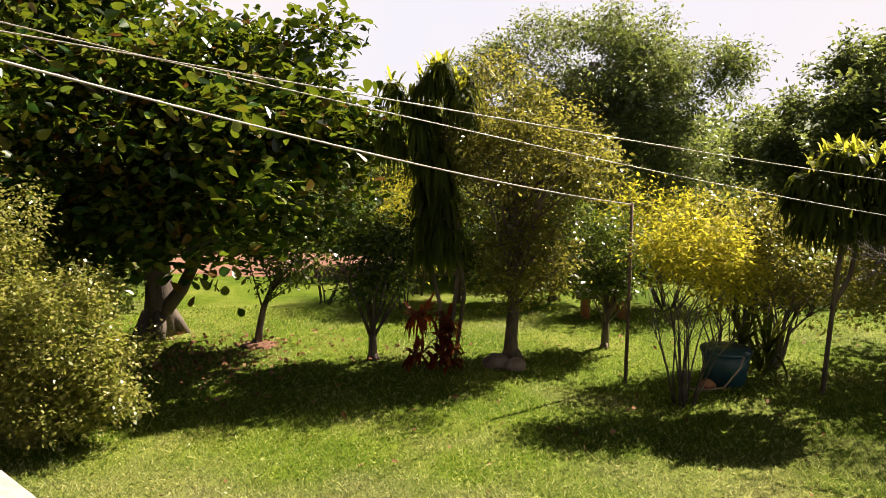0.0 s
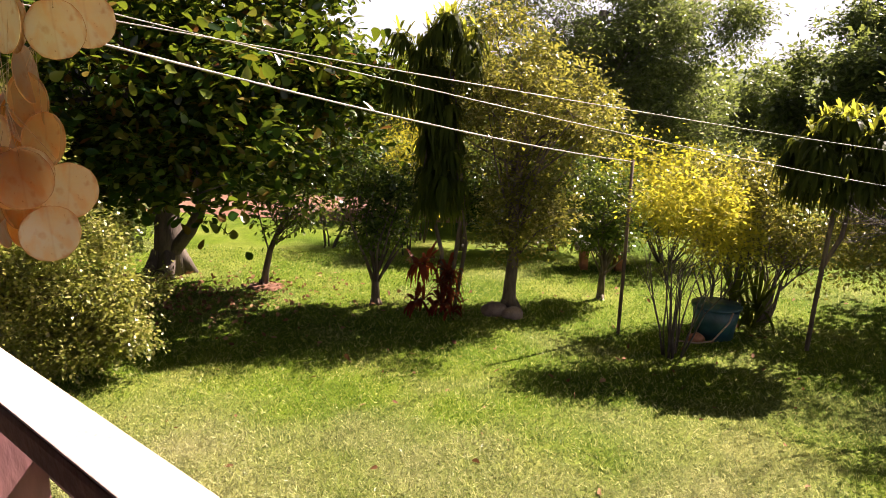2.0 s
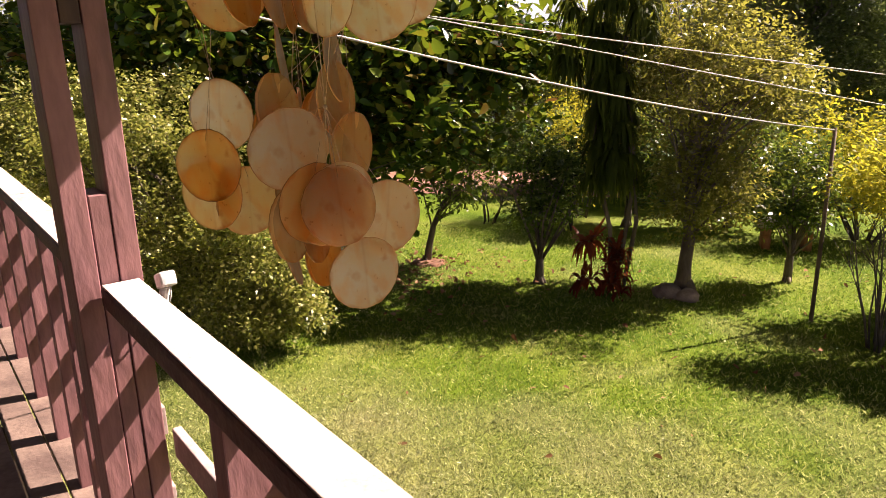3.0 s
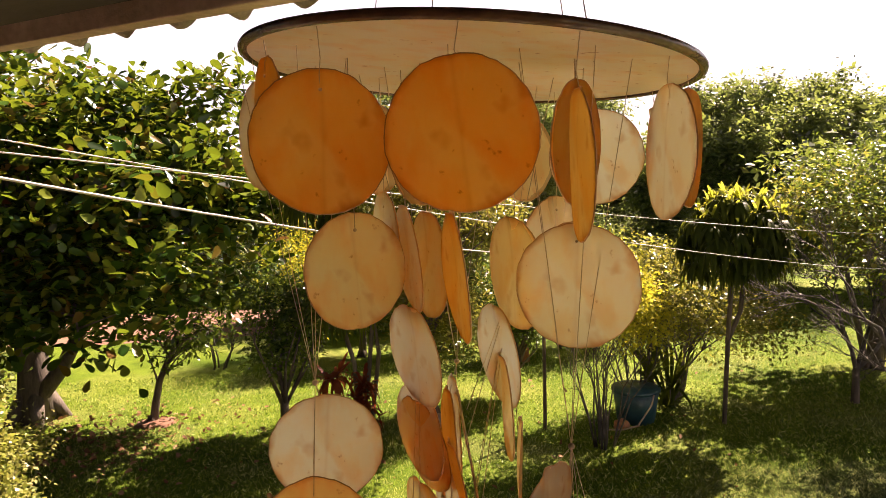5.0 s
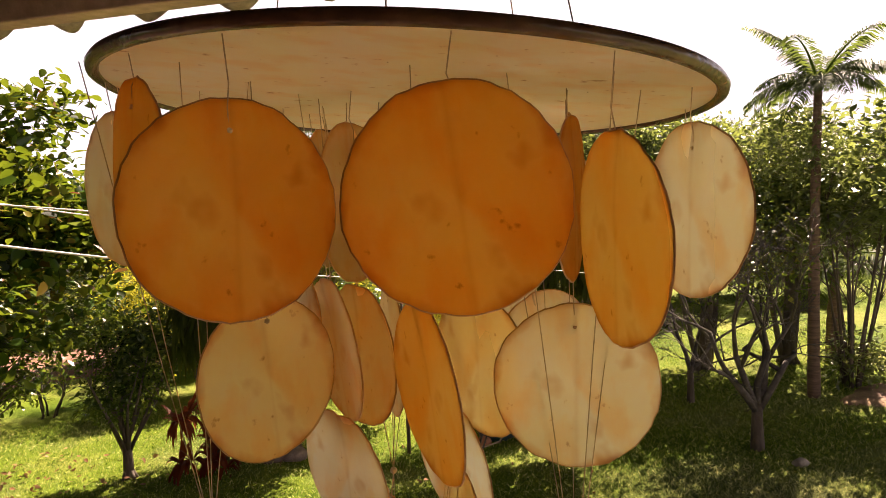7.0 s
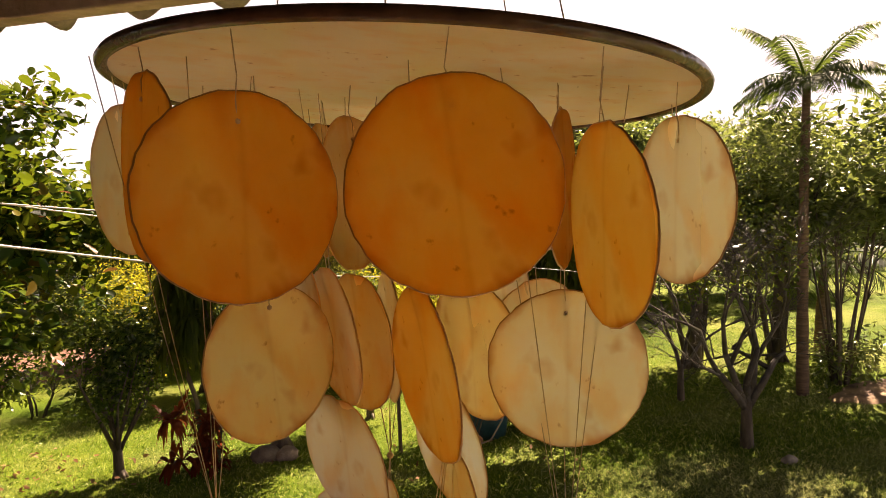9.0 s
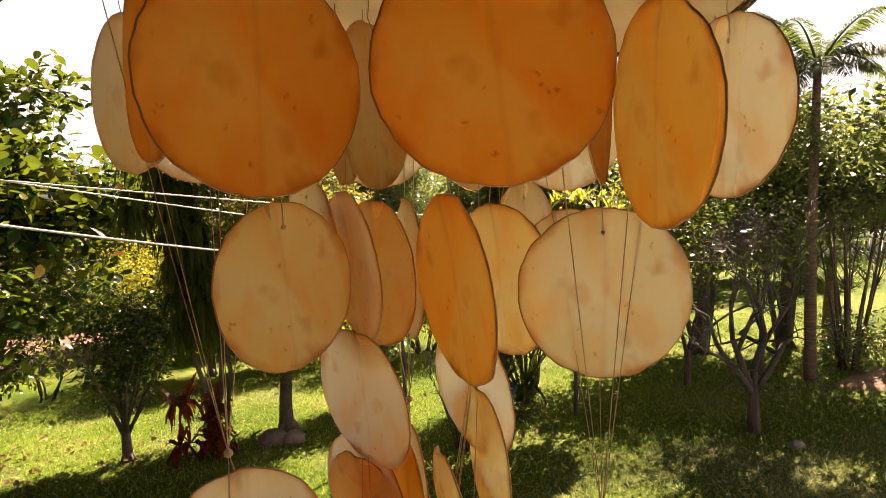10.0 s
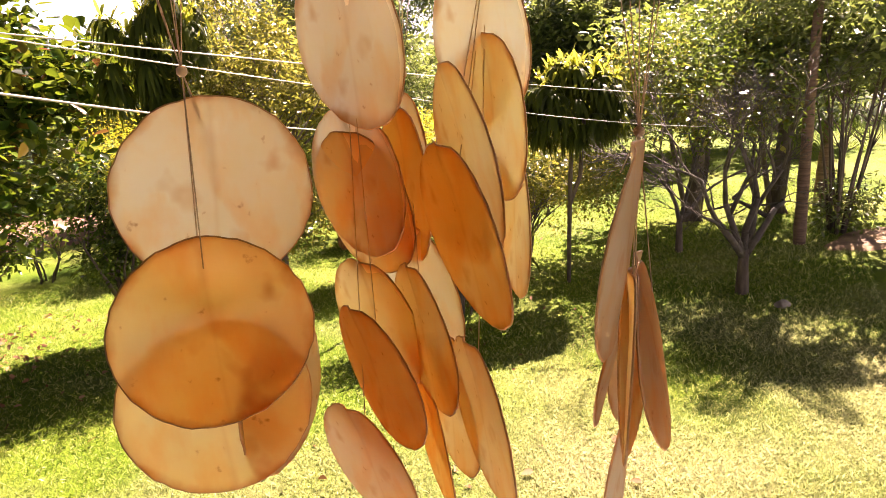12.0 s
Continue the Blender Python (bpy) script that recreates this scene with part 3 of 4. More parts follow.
shrub("brownish thin-leaved shrub with slanting stems", (3.8, 9.3, 0), 9, (0.8, 0.4, 1.0),
      [((0.5, 0.0, 1.4), (1.1, 0.6, 0.5), 150), ((1.1, 0.1, 0.95), (1.0, 0.6, 0.4), 110)], (M_OLIVE, 20, 0.11, 0.075, 0.45, 0.1), 24, M_BARK, 0.03)
shrub("bare-stemmed small shrub on the lawn", (-2.8, 12.6, 0), 7, (0.4, 0.3, 0.6), [((0, 0, 0.6), (0.4, 0.3, 0.2), 10)], (M_OLIVE, 12, 0.08, 0.06, 0.45, 0.1), 25)
shrub("thin sapling with a few leaves", (-1.37, 12.3, 0), 3, (0.2, 0.2, 0.9), [((0, 0, 1.1), (0.5, 0.4, 0.4), 40)], (M_OLIVE, 20, 0.1, 0.07, 0.45, 0.1), 26)
shrub("light green airy shrub beyond the lawn", (-1.2, 13.4, 0), 8, (0.6, 0.6, 1.2), [((0, 0, 1.5), (1.0, 0.8, 1.2), 220)], (M_YELLOW, 30, 0.14, 0.07, 0.4, 0.1), 27)
for i, (x, y, h) in enumerate(((4.2, 16.2, 1.7), (0.4, 15.0, 1.3), (-6.5, 19.2, 1.6), (-3.0, 19.6, 1.5), (0.0, 18.2, 1.6), (6.2, 18.5, 1.6), (7.6, 19.5, 1.7), (-7.0, 11.8, 1.2), (-8.2, 10.4, 1.5))):
    shrub("dark leafy undergrowth at the wood's edge", (x, y, 0), 6, (0.7, 0.6, h * 0.6), [((0, 0, h * 0.55), (1.5, 1.0, h * 0.55), 150)], (M_FAR, 34, 0.16, 0.12, 0.45, 0.1), 200 + i)


def cane(ob, pts, r):
    bm = bmesh.new()
    tube(bm, pts, r, 8)
    part("cane", bm, M_BARK, ob)


def strap_tree(label, base, heads, canes, length, per, seed):
    ob = thing("dracaena", base, label, "plant")
    for c in canes:
        cane(ob, c, 0.028)
    straps("foliage", ob, M_STRAP, heads, per, length, 0.042, seed, 0.35, 1.25)
    # the highest heads also get shorter, brighter leaves
    top = sorted(heads, key=lambda h: -h[2])[: max(5, len(heads) // 4)]
    straps("top_leaves", ob, M_STRAP_TIP, [(x, y, z + 0.05) for x, y, z in top], 10, length * 0.6, 0.04, seed + 1, 1.1, 0.7, "bright yellow-green leaves on the topmost heads")
    return ob


rr = random.Random(8)
dome = []
for _ in range(120):
    a, u = rr.uniform(0, 6.28), rr.uniform(-0.75, 1)
    q = math.sqrt(1 - u * u) * rr.uniform(0.8, 1.08)
    dome.append((0.12 + 0.60 * q * math.cos(a), 0.55 * q * math.sin(a), 2.28 + 0.52 * u * rr.uniform(0.85, 1.05)))
strap_tree("dracaena with a full mop of drooping strap leaves on bare canes", (4.02, 8.3, 0), dome,
           [[(0, 0, -0.03), (0.02, 0, 0.6), (0.05, 0, 1.3), (0.1, 0, 2.1)], [(0.02, 0, 1.0), (0.2, 0, 1.4), (0.3, 0.05, 2.1)]], 0.29, 22, 31)
col = [(rr.uniform(-0.38, 0.12) if z < 2.9 else rr.uniform(-0.75, 0.3), rr.uniform(-0.2, 0.2), z) for z in (1.45 + 0.0285 * k for k in range(85))]
strap_tree("tall dracaena column hung with long drooping strap leaves", (-0.42, 9.27, 0), col,
           [[(0.0, 0, -0.03), (0.1, 0, 0.6), (0.2, 0, 1.5), (0.0, 0, 3.2)], [(-0.05, 0, -0.03), (-0.07, 0, 0.8), (-0.3, 0, 1.7), (-0.35, 0, 2.7)], [(0.12, 0.1, -0.03), (0.25, 0.1, 0.9), (0.1, 0, 2.0)]], 0.38, 34, 33)
cordyline = thing("cordyline", (-0.58, 9.15, 0), "low cordyline with dark red strap leaves", "plant")
straps("foliage", cordyline, M_RED, [(rr.uniform(-0.3, 0.3), rr.uniform(-0.2, 0.2), rr.uniform(0.05, 0.65)) for _ in range(14)], 14, 0.42, 0.05, 35, 0.9, 1.0)


# bare twiggy tree
def twigs(bm, p, d, ln, r, depth, rg):
    q = p + d * ln
    mid = p.lerp(q, 0.5) + Vector((rg.uniform(-1, 1), rg.uniform(-1, 1), rg.uniform(-1, 1))) * ln * 0.07
    tube(bm, [p, mid, q], [r, r * 0.85, r * 0.7], 5 if depth > 2 else 3)
    if depth == 0:
        return
    for k in range(3 if depth < 4 else 2):
        nd = (d + Vector((rg.gauss(0, 0.5), rg.gauss(0, 0.5), rg.gauss(0.08, 0.35)))).normalized()
        twigs(bm, q if k else mid.lerp(q, 0.6), nd, ln * rg.uniform(0.62, 0.88), r * 0.62, depth - 1, rg)


def bare_tree(label, base, stems, seed, ln=0.75, r=0.06, depth=6, leafy=None):
    ob = thing("tree", base, label, "tree")
    rg = random.Random(seed)
    bm = bmesh.new()
    tube(bm, [(0, 0, -0.05), (0, 0, 0.3), (0, 0, 0.55)], [r * 1.7, r * 1.3, r * 1.15], 9)
    part("trunk", bm, M_BARK, ob)
    for d in stems:
        bm = bmesh.new()
        twigs(bm, Vector((0, 0, 0.45)), Vector(d).normalized(), ln, r, depth, rg)
        part("limb", bm, M_TWIG, ob)
    if leafy:
        leaves("foliage", ob, M_CITRUS, clumps(leafy, seed, 0.3), 16, 0.12, 0.065, 0.45, seed, 0.1)
    return ob


bare_tree("grey bare-twigged tree on the lawn", (5.54, 6.83, 0), [(-0.35, 0.1, 1), (0.15, -0.1, 1), (0.4, 0.2, 0.9), (-0.8, -0.1, 0.9), (0.8, 0.1, 0.8)], 41, 0.72, 0.05, 7, [((0, 0.1, 2.3), (1.1, 0.9, 0.7), 60)])
# the dense upper leaf blob is added to cast shade on the lawn
bare_tree("thin grey tree with bare boughs and an added leafy top", (6.02, 8.6, 0), [(-0.3, 0.1, 1), (0.3, 0, 1), (0.8, 0, 0.8)], 42, 0.6, 0.035, 6, [((0, 0.1, 1.8), (1.2, 0.8, 0.6), 90), ((0.1, 0.0, 2.9), (1.35, 1.0, 0.7), 300)])


def palm(label, base, height, lean, fronds, ln, seed, trunk_r=0.13, lift=(0.2, 1.75)):
    ob = thing("palm", base, label, "palm")
    bm = bmesh.new()
    pts = [(lean * (z / height) ** 2, 0, z) for z in np.linspace(-0.05, height, 14)]
    tube(bm, pts, [trunk_r * (1.15 - 0.45 * k / 13) * (1.06 if k % 2 else 0.96) for k in range(14)], 12)
    part("trunk", bm, M_PALM_BARK, ob)
    rg = random.Random(seed)
    for k in range(fronds):
        a, rise = 2 * math.pi * k / fronds + rg.uniform(-0.3, 0.3), rg.uniform(*lift)
        co, quads, spine = [], [], []
        out = Vector((math.cos(a), math.sin(a), 0))
        for j in range(61):
            t = j / 60
            spine.append(Vector((lean, 0, height)) + out * ln * 0.75 * t + Vector((0, 0, ln * (rise * 0.5 * t - 0.62 * t * t))))
        for j in range(4, 61):
            d = (spine[j] - spine[j - 1]).normalized()
            s = d.cross(Vector((0, 0, 1))).normalized()
            ll = 0.5 * math.sin(math.pi * (0.15 + 0.8 * j / 61)) * ln / 2
            for sg in (-1, 1):
                if rg.random() < 0.12:
                    continue
                tip = spine[j] + s * sg * ll * 0.8 + d * ll * 0.45 - Vector((0, 0, ll * rg.uniform(0.25, 0.6)))
                i0 = len(co)
                mid = spine[j].lerp(tip, 0.5) + Vector((0, 0, 0.04))
                co += [spine[j], mid + d * 0.013, tip, mid - d * 0.013]
                quads.append((i0, i0 + 1, i0 + 2, i0 + 3))
        fr = raw_mesh("frond", [tuple(c) for c in co], quads, M_PALM, ob)
        bm = bmesh.new()
        tube(bm, spine[::3] + [spine[-1]], [0.022 - 0.0009 * i for i in range(len(spine[::3]) + 1)], 5)
        part("midrib", bm, M_PALM, fr)
    return ob


palm("feather palm with a ringed brown trunk", (7.66, 8.0, 0), 4.4, 0.12, 24, 1.25, 51, 0.075, (0.3, 2.7))
palm("short palm with arching fronds", (9.8, 9.6, 0), 1.6, 0.1, 12, 1.8, 52, 0.1)
palm("young palm with a bright fan of fronds", (12.0, 8.2, 0), 1.9, 0.0, 11, 1.7, 53, 0.09)
shrub("thin-trunked leafy clump in the bed", (8.6, 8.2, 0), 12, (0.9, 0.8, 2.7), [((0, 0, 2.9), (1.5, 1.2, 0.75), 220), ((-0.8, 0.3, 3.6), (1.3, 1.0, 0.5), 110), ((0.2, 0, 0.4), (0.7, 0.5, 0.3), 50)], (M_FAR, 22, 0.14, 0.12, 0.35, 0.2), 54, M_BARK, 0.03)

# woods that close the garden
back = [(-13, 21, 5.5), (-9.0, 23, 5.0), (-5.2, 24.5, 4.6), (-1.6, 22.5, 4.2), (2.0, 24, 4.0), (5.6, 22.5, 3.8), (9.0, 25, 4.0), (13.5, 23, 4.6), (19.5, 19.5, 4.6), (24, 13, 4.6), (22, 7, 5.0), (-12, 14.5, 5.2), (-10.5, 8.5, 4.6), (-16, 17, 5.5), (16, 26, 4.4), (27, 20, 5.5)]
clear = [(7.4, 10.0, 3.6), (8.8, 9.6, 4.6), (9.8, 7.4, 4.4), (13.6, 7.6, 4.4), (16.0, 16.0, 4.8), (17.5, 10.0, 5.0)]
for i, (x, y, h) in enumerate(back + clear):
    k = 1.25 if i % 2 else 1.0
    blobs = [((0, 0, h * 0.7), (1.9 * k, 1.6, h * 0.28), 130 if i < len(back) else 105)]
    if i < len(back):
        blobs += [((0.9 - 0.4 * (i % 4), -0.3, h * 0.36), (2.2, 1.5, h * 0.22), 110), ((-0.8 + 0.5 * (i % 3), -0.4, 0.55), (2.0, 1.3, 0.6), 80)]
    tree(("leafy tree at the garden's edge" if i % 2 else "dense green tree in the wood beyond the lawn") if i < len(back) else "slender tree with a high leafy crown over the lawn", (x, y, 0),
         [(0, 0, -0.1), (0.1, 0, h * 0.3), (0, 0.1, h * 0.6)], [0.13, 0.1, 0.06],
         blobs, (M_OLIVE if i % 3 == 1 else M_FAR, 55, 0.2, 0.17, 0.5, 0.2), 60 + i, boughs=14, bough_r=0.035, pads=6,
         group="woods round the lawn" if i < len(back) else "slender trees over the lawn", hollow=0.35,
         extra_stems=() if i < len(back) else [([(0.1, 0, -0.05), (0.35, 0.1, h * 0.25), (0.5, 0.2, h * 0.55)], [0.06, 0.05, 0.03]), ([(-0.08, 0, -0.05), (-0.3, 0.1, h * 0.3), (-0.55, 0.1, h * 0.6)], [0.05, 0.04, 0.025])])


def hill():
    """Wooded rise in the distance: an uneven sheet, with treetops on it."""
    co, w = [], 90
    for j in range(14):
        for i in range(w):
            a = radians(-95 + 190 * i / (w - 1))
            r = 42 + j * 9
            h = 2.2 + 2.6 * math.sin(j / 13 * math.pi * 0.55) + 2.0 * noise.noise(Vector((a * 2.2, j * 0.12, 1))) + 1.2 * noise.noise(Vector((a * 14, j * 0.9, 5)))
            h += 5.0 * max(0, math.sin(a * 1.2 - 0.1)) * j / 13
            co.append((math.sin(a) * r, math.cos(a) * r, h if j else -0.3))
    quads = [(j * w + i, j * w + i + 1, (j + 1) * w + i + 1, (j + 1) * w + i) for j in range(13) for i in range(w - 1)]
    tagged(raw_mesh("backdrop", co, quads, M_HILL), "wooded hill in the distance", "hill", kind="structure")
    g = np.random.default_rng(77)
    n = 1300
    a = np.radians(g.uniform(-60, 75, n))
    r = g.uniform(30, 46, n)
    at = np.stack([np.sin(a) * r, np.cos(a) * r, g.uniform(0.2, 3.4, n) + 0.5 * np.sin(a * 9)], 1)
    ob = leaves("far_woods", None, M_FAR, at, 60, 0.6, 0.4, 0.6, 78, 0.1)
    tagged(ob, "far treetops beyond the garden", "woods", kind="stuff")


hill()


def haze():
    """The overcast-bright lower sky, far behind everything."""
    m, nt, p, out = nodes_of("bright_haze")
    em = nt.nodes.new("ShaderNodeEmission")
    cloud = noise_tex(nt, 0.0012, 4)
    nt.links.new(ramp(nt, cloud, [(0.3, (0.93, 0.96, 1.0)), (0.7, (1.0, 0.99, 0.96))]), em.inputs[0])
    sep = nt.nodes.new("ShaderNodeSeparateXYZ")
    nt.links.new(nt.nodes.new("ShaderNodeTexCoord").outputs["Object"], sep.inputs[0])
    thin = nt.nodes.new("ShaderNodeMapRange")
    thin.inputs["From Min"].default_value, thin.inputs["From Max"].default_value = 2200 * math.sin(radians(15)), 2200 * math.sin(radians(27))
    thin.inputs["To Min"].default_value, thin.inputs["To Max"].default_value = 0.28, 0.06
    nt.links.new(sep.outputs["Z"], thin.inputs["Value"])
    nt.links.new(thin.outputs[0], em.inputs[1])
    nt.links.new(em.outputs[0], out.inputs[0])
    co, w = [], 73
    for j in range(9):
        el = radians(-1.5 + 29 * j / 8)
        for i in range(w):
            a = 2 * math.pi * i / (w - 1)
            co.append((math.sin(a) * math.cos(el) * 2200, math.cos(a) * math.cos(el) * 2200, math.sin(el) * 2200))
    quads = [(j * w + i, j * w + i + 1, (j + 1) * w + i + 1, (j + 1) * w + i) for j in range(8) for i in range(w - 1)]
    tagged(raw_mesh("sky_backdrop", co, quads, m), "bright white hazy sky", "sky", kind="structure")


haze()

# ---------------------------------------------------------------- things on the lawn
def pole():
    ob = thing("line_post", (1.82, 8.6, 0), "thin dark wooden post holding a line", "post")
    bm = bmesh.new()
    tube(bm, [(0, 0, -0.1), (0.005, 0, 1.0), (0.0, 0, 2.19)], [0.024, 0.022, 0.02], 10)
    part("post", bm, M_POLE, ob)
    bm = bmesh.new()
    tube(bm, [(0.03, 0.02, 2.14), (-0.03, -0.02, 2.14)], 0.006, 6)
    part("nail", bm, M_RIM, ob)


def cord(a, b, sag, r, label):
    bm = bmesh.new()
    a, b = Vector(a), Vector(b)
    pts = [a.lerp(b, t / 24) - Vector((0, 0, sag * 4 * (t / 24) * (1 - t / 24))) for t in range(25)]
    tube(bm, pts, r, 6)
    tagged(part("overhead_line", bm, M_WIRE), label, "cable", "lines over the lawn")


def bench():
    ob = thing("garden_bench", (2.05, 11.78, 0), "weathered concrete slab bench on clay block legs", "bench")
    bm = bmesh.new()
    box(bm, (-0.45, -0.2, 0.36), (0.45, 0.2, 0.46), bevel=0.012)
    part("seat", bm, M_CONCRETE, ob)
    for x in (-0.28, 0.3):
        bm = bmesh.new()
        box(bm, (x - 0.06, -0.16, -0.02), (x + 0.06, 0.16, 0.36), bevel=0.01)
        part("leg", bm, M_BRICK, ob)


def water_bin():
    ob = thing("planter_tub", (3.02, 8.65, 0), "dark teal plastic tub among the shrubs", "tub")
    bm = bmesh.new()
    for r0, r1, z0, z1 in ((0.23, 0.29, 0.0, 0.42), (0.305, 0.305, 0.39, 0.43)):
        tube(bm, [(0, 0, z0), (0, 0, (z0 + z1) / 2), (0, 0, z1)], [r0, (r0 + r1) / 2, r1], 24)
    part("body", bm, M_TEAL, ob)
    bm = bmesh.new()
    tube(bm, [(0.1, -0.315, 0.41), (0.05, -0.36, 0.3), (-0.12, -0.36, 0.06), (-0.3, -0.35, 0.02), (-0.5, -0.3, 0.02)], 0.011, 6)
    tagged(part("garden_hose", bm, M_PURLIN), "pale garden hose hanging from the tub", "hose")
    scene.objects["garden_hose"].matrix_world = Matrix.Translation((3.02, 8.65, 0))
    ob2 = thing("agave", (3.5, 8.75, 0), "spiky dark green plant beside the tub", "plant")
    straps("foliage", ob2, M_STRAP, [(0, 0, 0.1), (0.05, 0, 0.35), (-0.25, 0, 0.45)], 26, 0.6, 0.05, 91, 1.3, 0.7)


def stone(at, r, label, seed, material=None):
    bm = bmesh.new()
    bmesh.ops.create_icosphere(bm, subdivisions=3, radius=r)
    for v in bm.verts:
        k = 1 + 0.35 * noise.noise(v.co / r * 1.3 + Vector((seed, 0, 0)))
        v.co = Vector((v.co.x * k * 1.2, v.co.y * k, v.co.z * k * 0.75))
    ob = part("stone", bm, material or M_STONE)
    ob.matrix_world = Matrix.Translation(at)
    tagged(ob, label, "stone")


pole()
cord((-3.0, 1.30, 3.66), (1.82, 8.60, 2.17), 0.11, 0.0065, "pale taut line from the house to the post")
cord((-4.0, 0.40, 3.66), (8.0, 9.90, 2.06), 0.10, 0.0026, "grey line crossing over the lawn")
cord((-4.0, 0.95, 3.92), (8.0, 9.2, 1.62), 0.22, 0.0024, "thin grey line crossing over the lawn")
bench()
water_bin()
stone((0.26, 9.12, 0.06), 0.15, "brown stone at the foot of the orchard tree", 1.5)
stone((0.50, 9.03, 0.05), 0.12, "rounded stone at the foot of the orchard tree", 3.5)
stone((2.75, 8.45, 0.03), 0.09, "low clay-coloured stone by the tub", 5.5, M_BRICK)
stone((5.6, 6.27, 0.02), 0.07, "pale flat stone on the lawn", 7.5, M_CONCRETE)

# ---------------------------------------------------------------- veranda
# its own axes: s along the rail, e outwards from it
VER = Matrix(((0.806, 0.592, 0, -1.363), (-0.592, 0.806, 0, 1.539), (0, 0, 1, 0), (0, 0, 0, 1)))
EAVES = Matrix(((0.835, 0.550, 0, -1.137), (-0.550, 0.835, 0, 1.240), (0, 0, 1, 0.003), (0, 0, 0, 1)))
FLOOR, RAIL = 1.47, 2.528


def veranda_thing(name, label, category, kind="", group=""):
    ob = new(name)
    ob.matrix_world = VER
    return tagged(ob, label, category, group, kind)


def piece(name, lo, hi, material, parent, bevel=0.003, label=""):
    bm = bmesh.new()
    box(bm, lo, hi, None, bevel)
    return part(name, bm, material, parent, label, smooth=False)


def railing(label, s0, s1, posts):
    """A handrail on deep upright posts, with cross slats outside them."""
    ob = veranda_thing("railing", label, "railing", group="veranda railing")
    piece("handrail", (s0, -0.047, RAIL - 0.055), (s1, 0.047, RAIL), M_RAIL_SIDE, ob, 0.010, "brown handrail")
    # thin strip on top, much paler than the handrail's sides
    piece("worn_top", (s0 + 0.002, -0.042, RAIL - 0.01), (s1 - 0.002, 0.044, RAIL + 0.002), M_RAIL, ob, 0.002, "pale top of the handrail")
    for s in posts:
        piece("post", (s - 0.03, -0.036, FLOOR - 0.1), (s + 0.03, 0.070, RAIL - 0.056), M_PURPLE, ob)
    for z in (2.36, 2.11, 1.86):
        piece("slat", (s0, 0.072, z - 0.085), (s1, 0.096, z), M_SLAT, ob)
    return ob


railing("maroon wooden railing with a pale-topped brown handrail", 0.042, 5.0, (0.73, 1.46, 2.19, 2.92, 3.65, 4.38))
railing("maroon wooden railing that goes on beyond the column", -3.9, -0.09, (-0.33, -0.62, -0.95, -1.4, -1.9, -2.5, -3.1))


def column():
    ob = veranda_thing("column", "maroon column of upright boards with an open slot", "column")
    top = 3.449
    piece("board", (-0.085, -0.098, FLOOR - 0.1), (0.036, -0.042, top), M_PURPLE, ob)
    piece("board", (-0.085, 0.004, FLOOR - 0.1), (0.036, 0.056, top), M_PURPLE, ob)
    piece("board", (-0.083, -0.040, FLOOR - 0.1), (0.034, 0.002, 2.742), M_PURPLE, ob)
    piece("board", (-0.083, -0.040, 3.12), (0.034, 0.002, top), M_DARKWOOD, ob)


column()


def socket():
    ob = veranda_thing("lamp_holder", "white plastic lamp holder with a loop of cable outside the rail", "lamp holder")
    ob.matrix_world = VER @ Matrix.Translation((0, 0.004, -0.125))
    bm = bmesh.new()
    tube(bm, [(0.00, 0.10, 2.45), (0.005, 0.10, 2.57), (0.03, 0.10, 2.61)], [0.012, 0.012, 0.013], 10)
    part("stem", bm, M_PLASTIC, ob)
    bm = bmesh.new()
    box(bm, (-0.022, -0.02, -0.018), (0.035, 0.02, 0.02), pose(0.04, 0.10, 2.635, 0, -20, 0), 0.006)
    part("body", bm, M_PLASTIC, ob)
    bm = bmesh.new()
    tube(bm, [(0.06 + 0.012 * math.sin(a), 0.10 + 0.004 * math.cos(a), 2.603 + 0.022 * math.cos(a)) for a in (0.35 * k for k in range(19))], 0.0025, 6)
    part("cable", bm, M_PLASTIC, ob)
    piece("bracket", (-0.03, 0.058, 2.44), (0.03, 0.112, 2.46), M_PLASTIC, ob, 0.002)


socket()


def deck():
    ob = tagged(new("floor"), "worn brown plank deck of the veranda", "floor", kind="structure")
    ob.matrix_world = VER
    for k in range(17):
        e = 0.05 - 0.13 * k
        piece("plank", (-4.2, e - 0.122, FLOOR - 0.03), (5.2, e, FLOOR - 0.001 * (k % 3)), M_DECK, ob, 0.004)
    for s in (-3.5, -1.7, 0.1, 1.9, 3.7):
        piece("joist", (s - 0.03, -2.15, FLOOR - 0.18), (s + 0.03, 0.06, FLOOR - 0.034), M_DARKWOOD, ob)
        piece("support_post", (s - 0.05, -0.12, -0.1), (s + 0.05, -0.02, FLOOR - 0.184), M_DARKWOOD, ob)


deck()


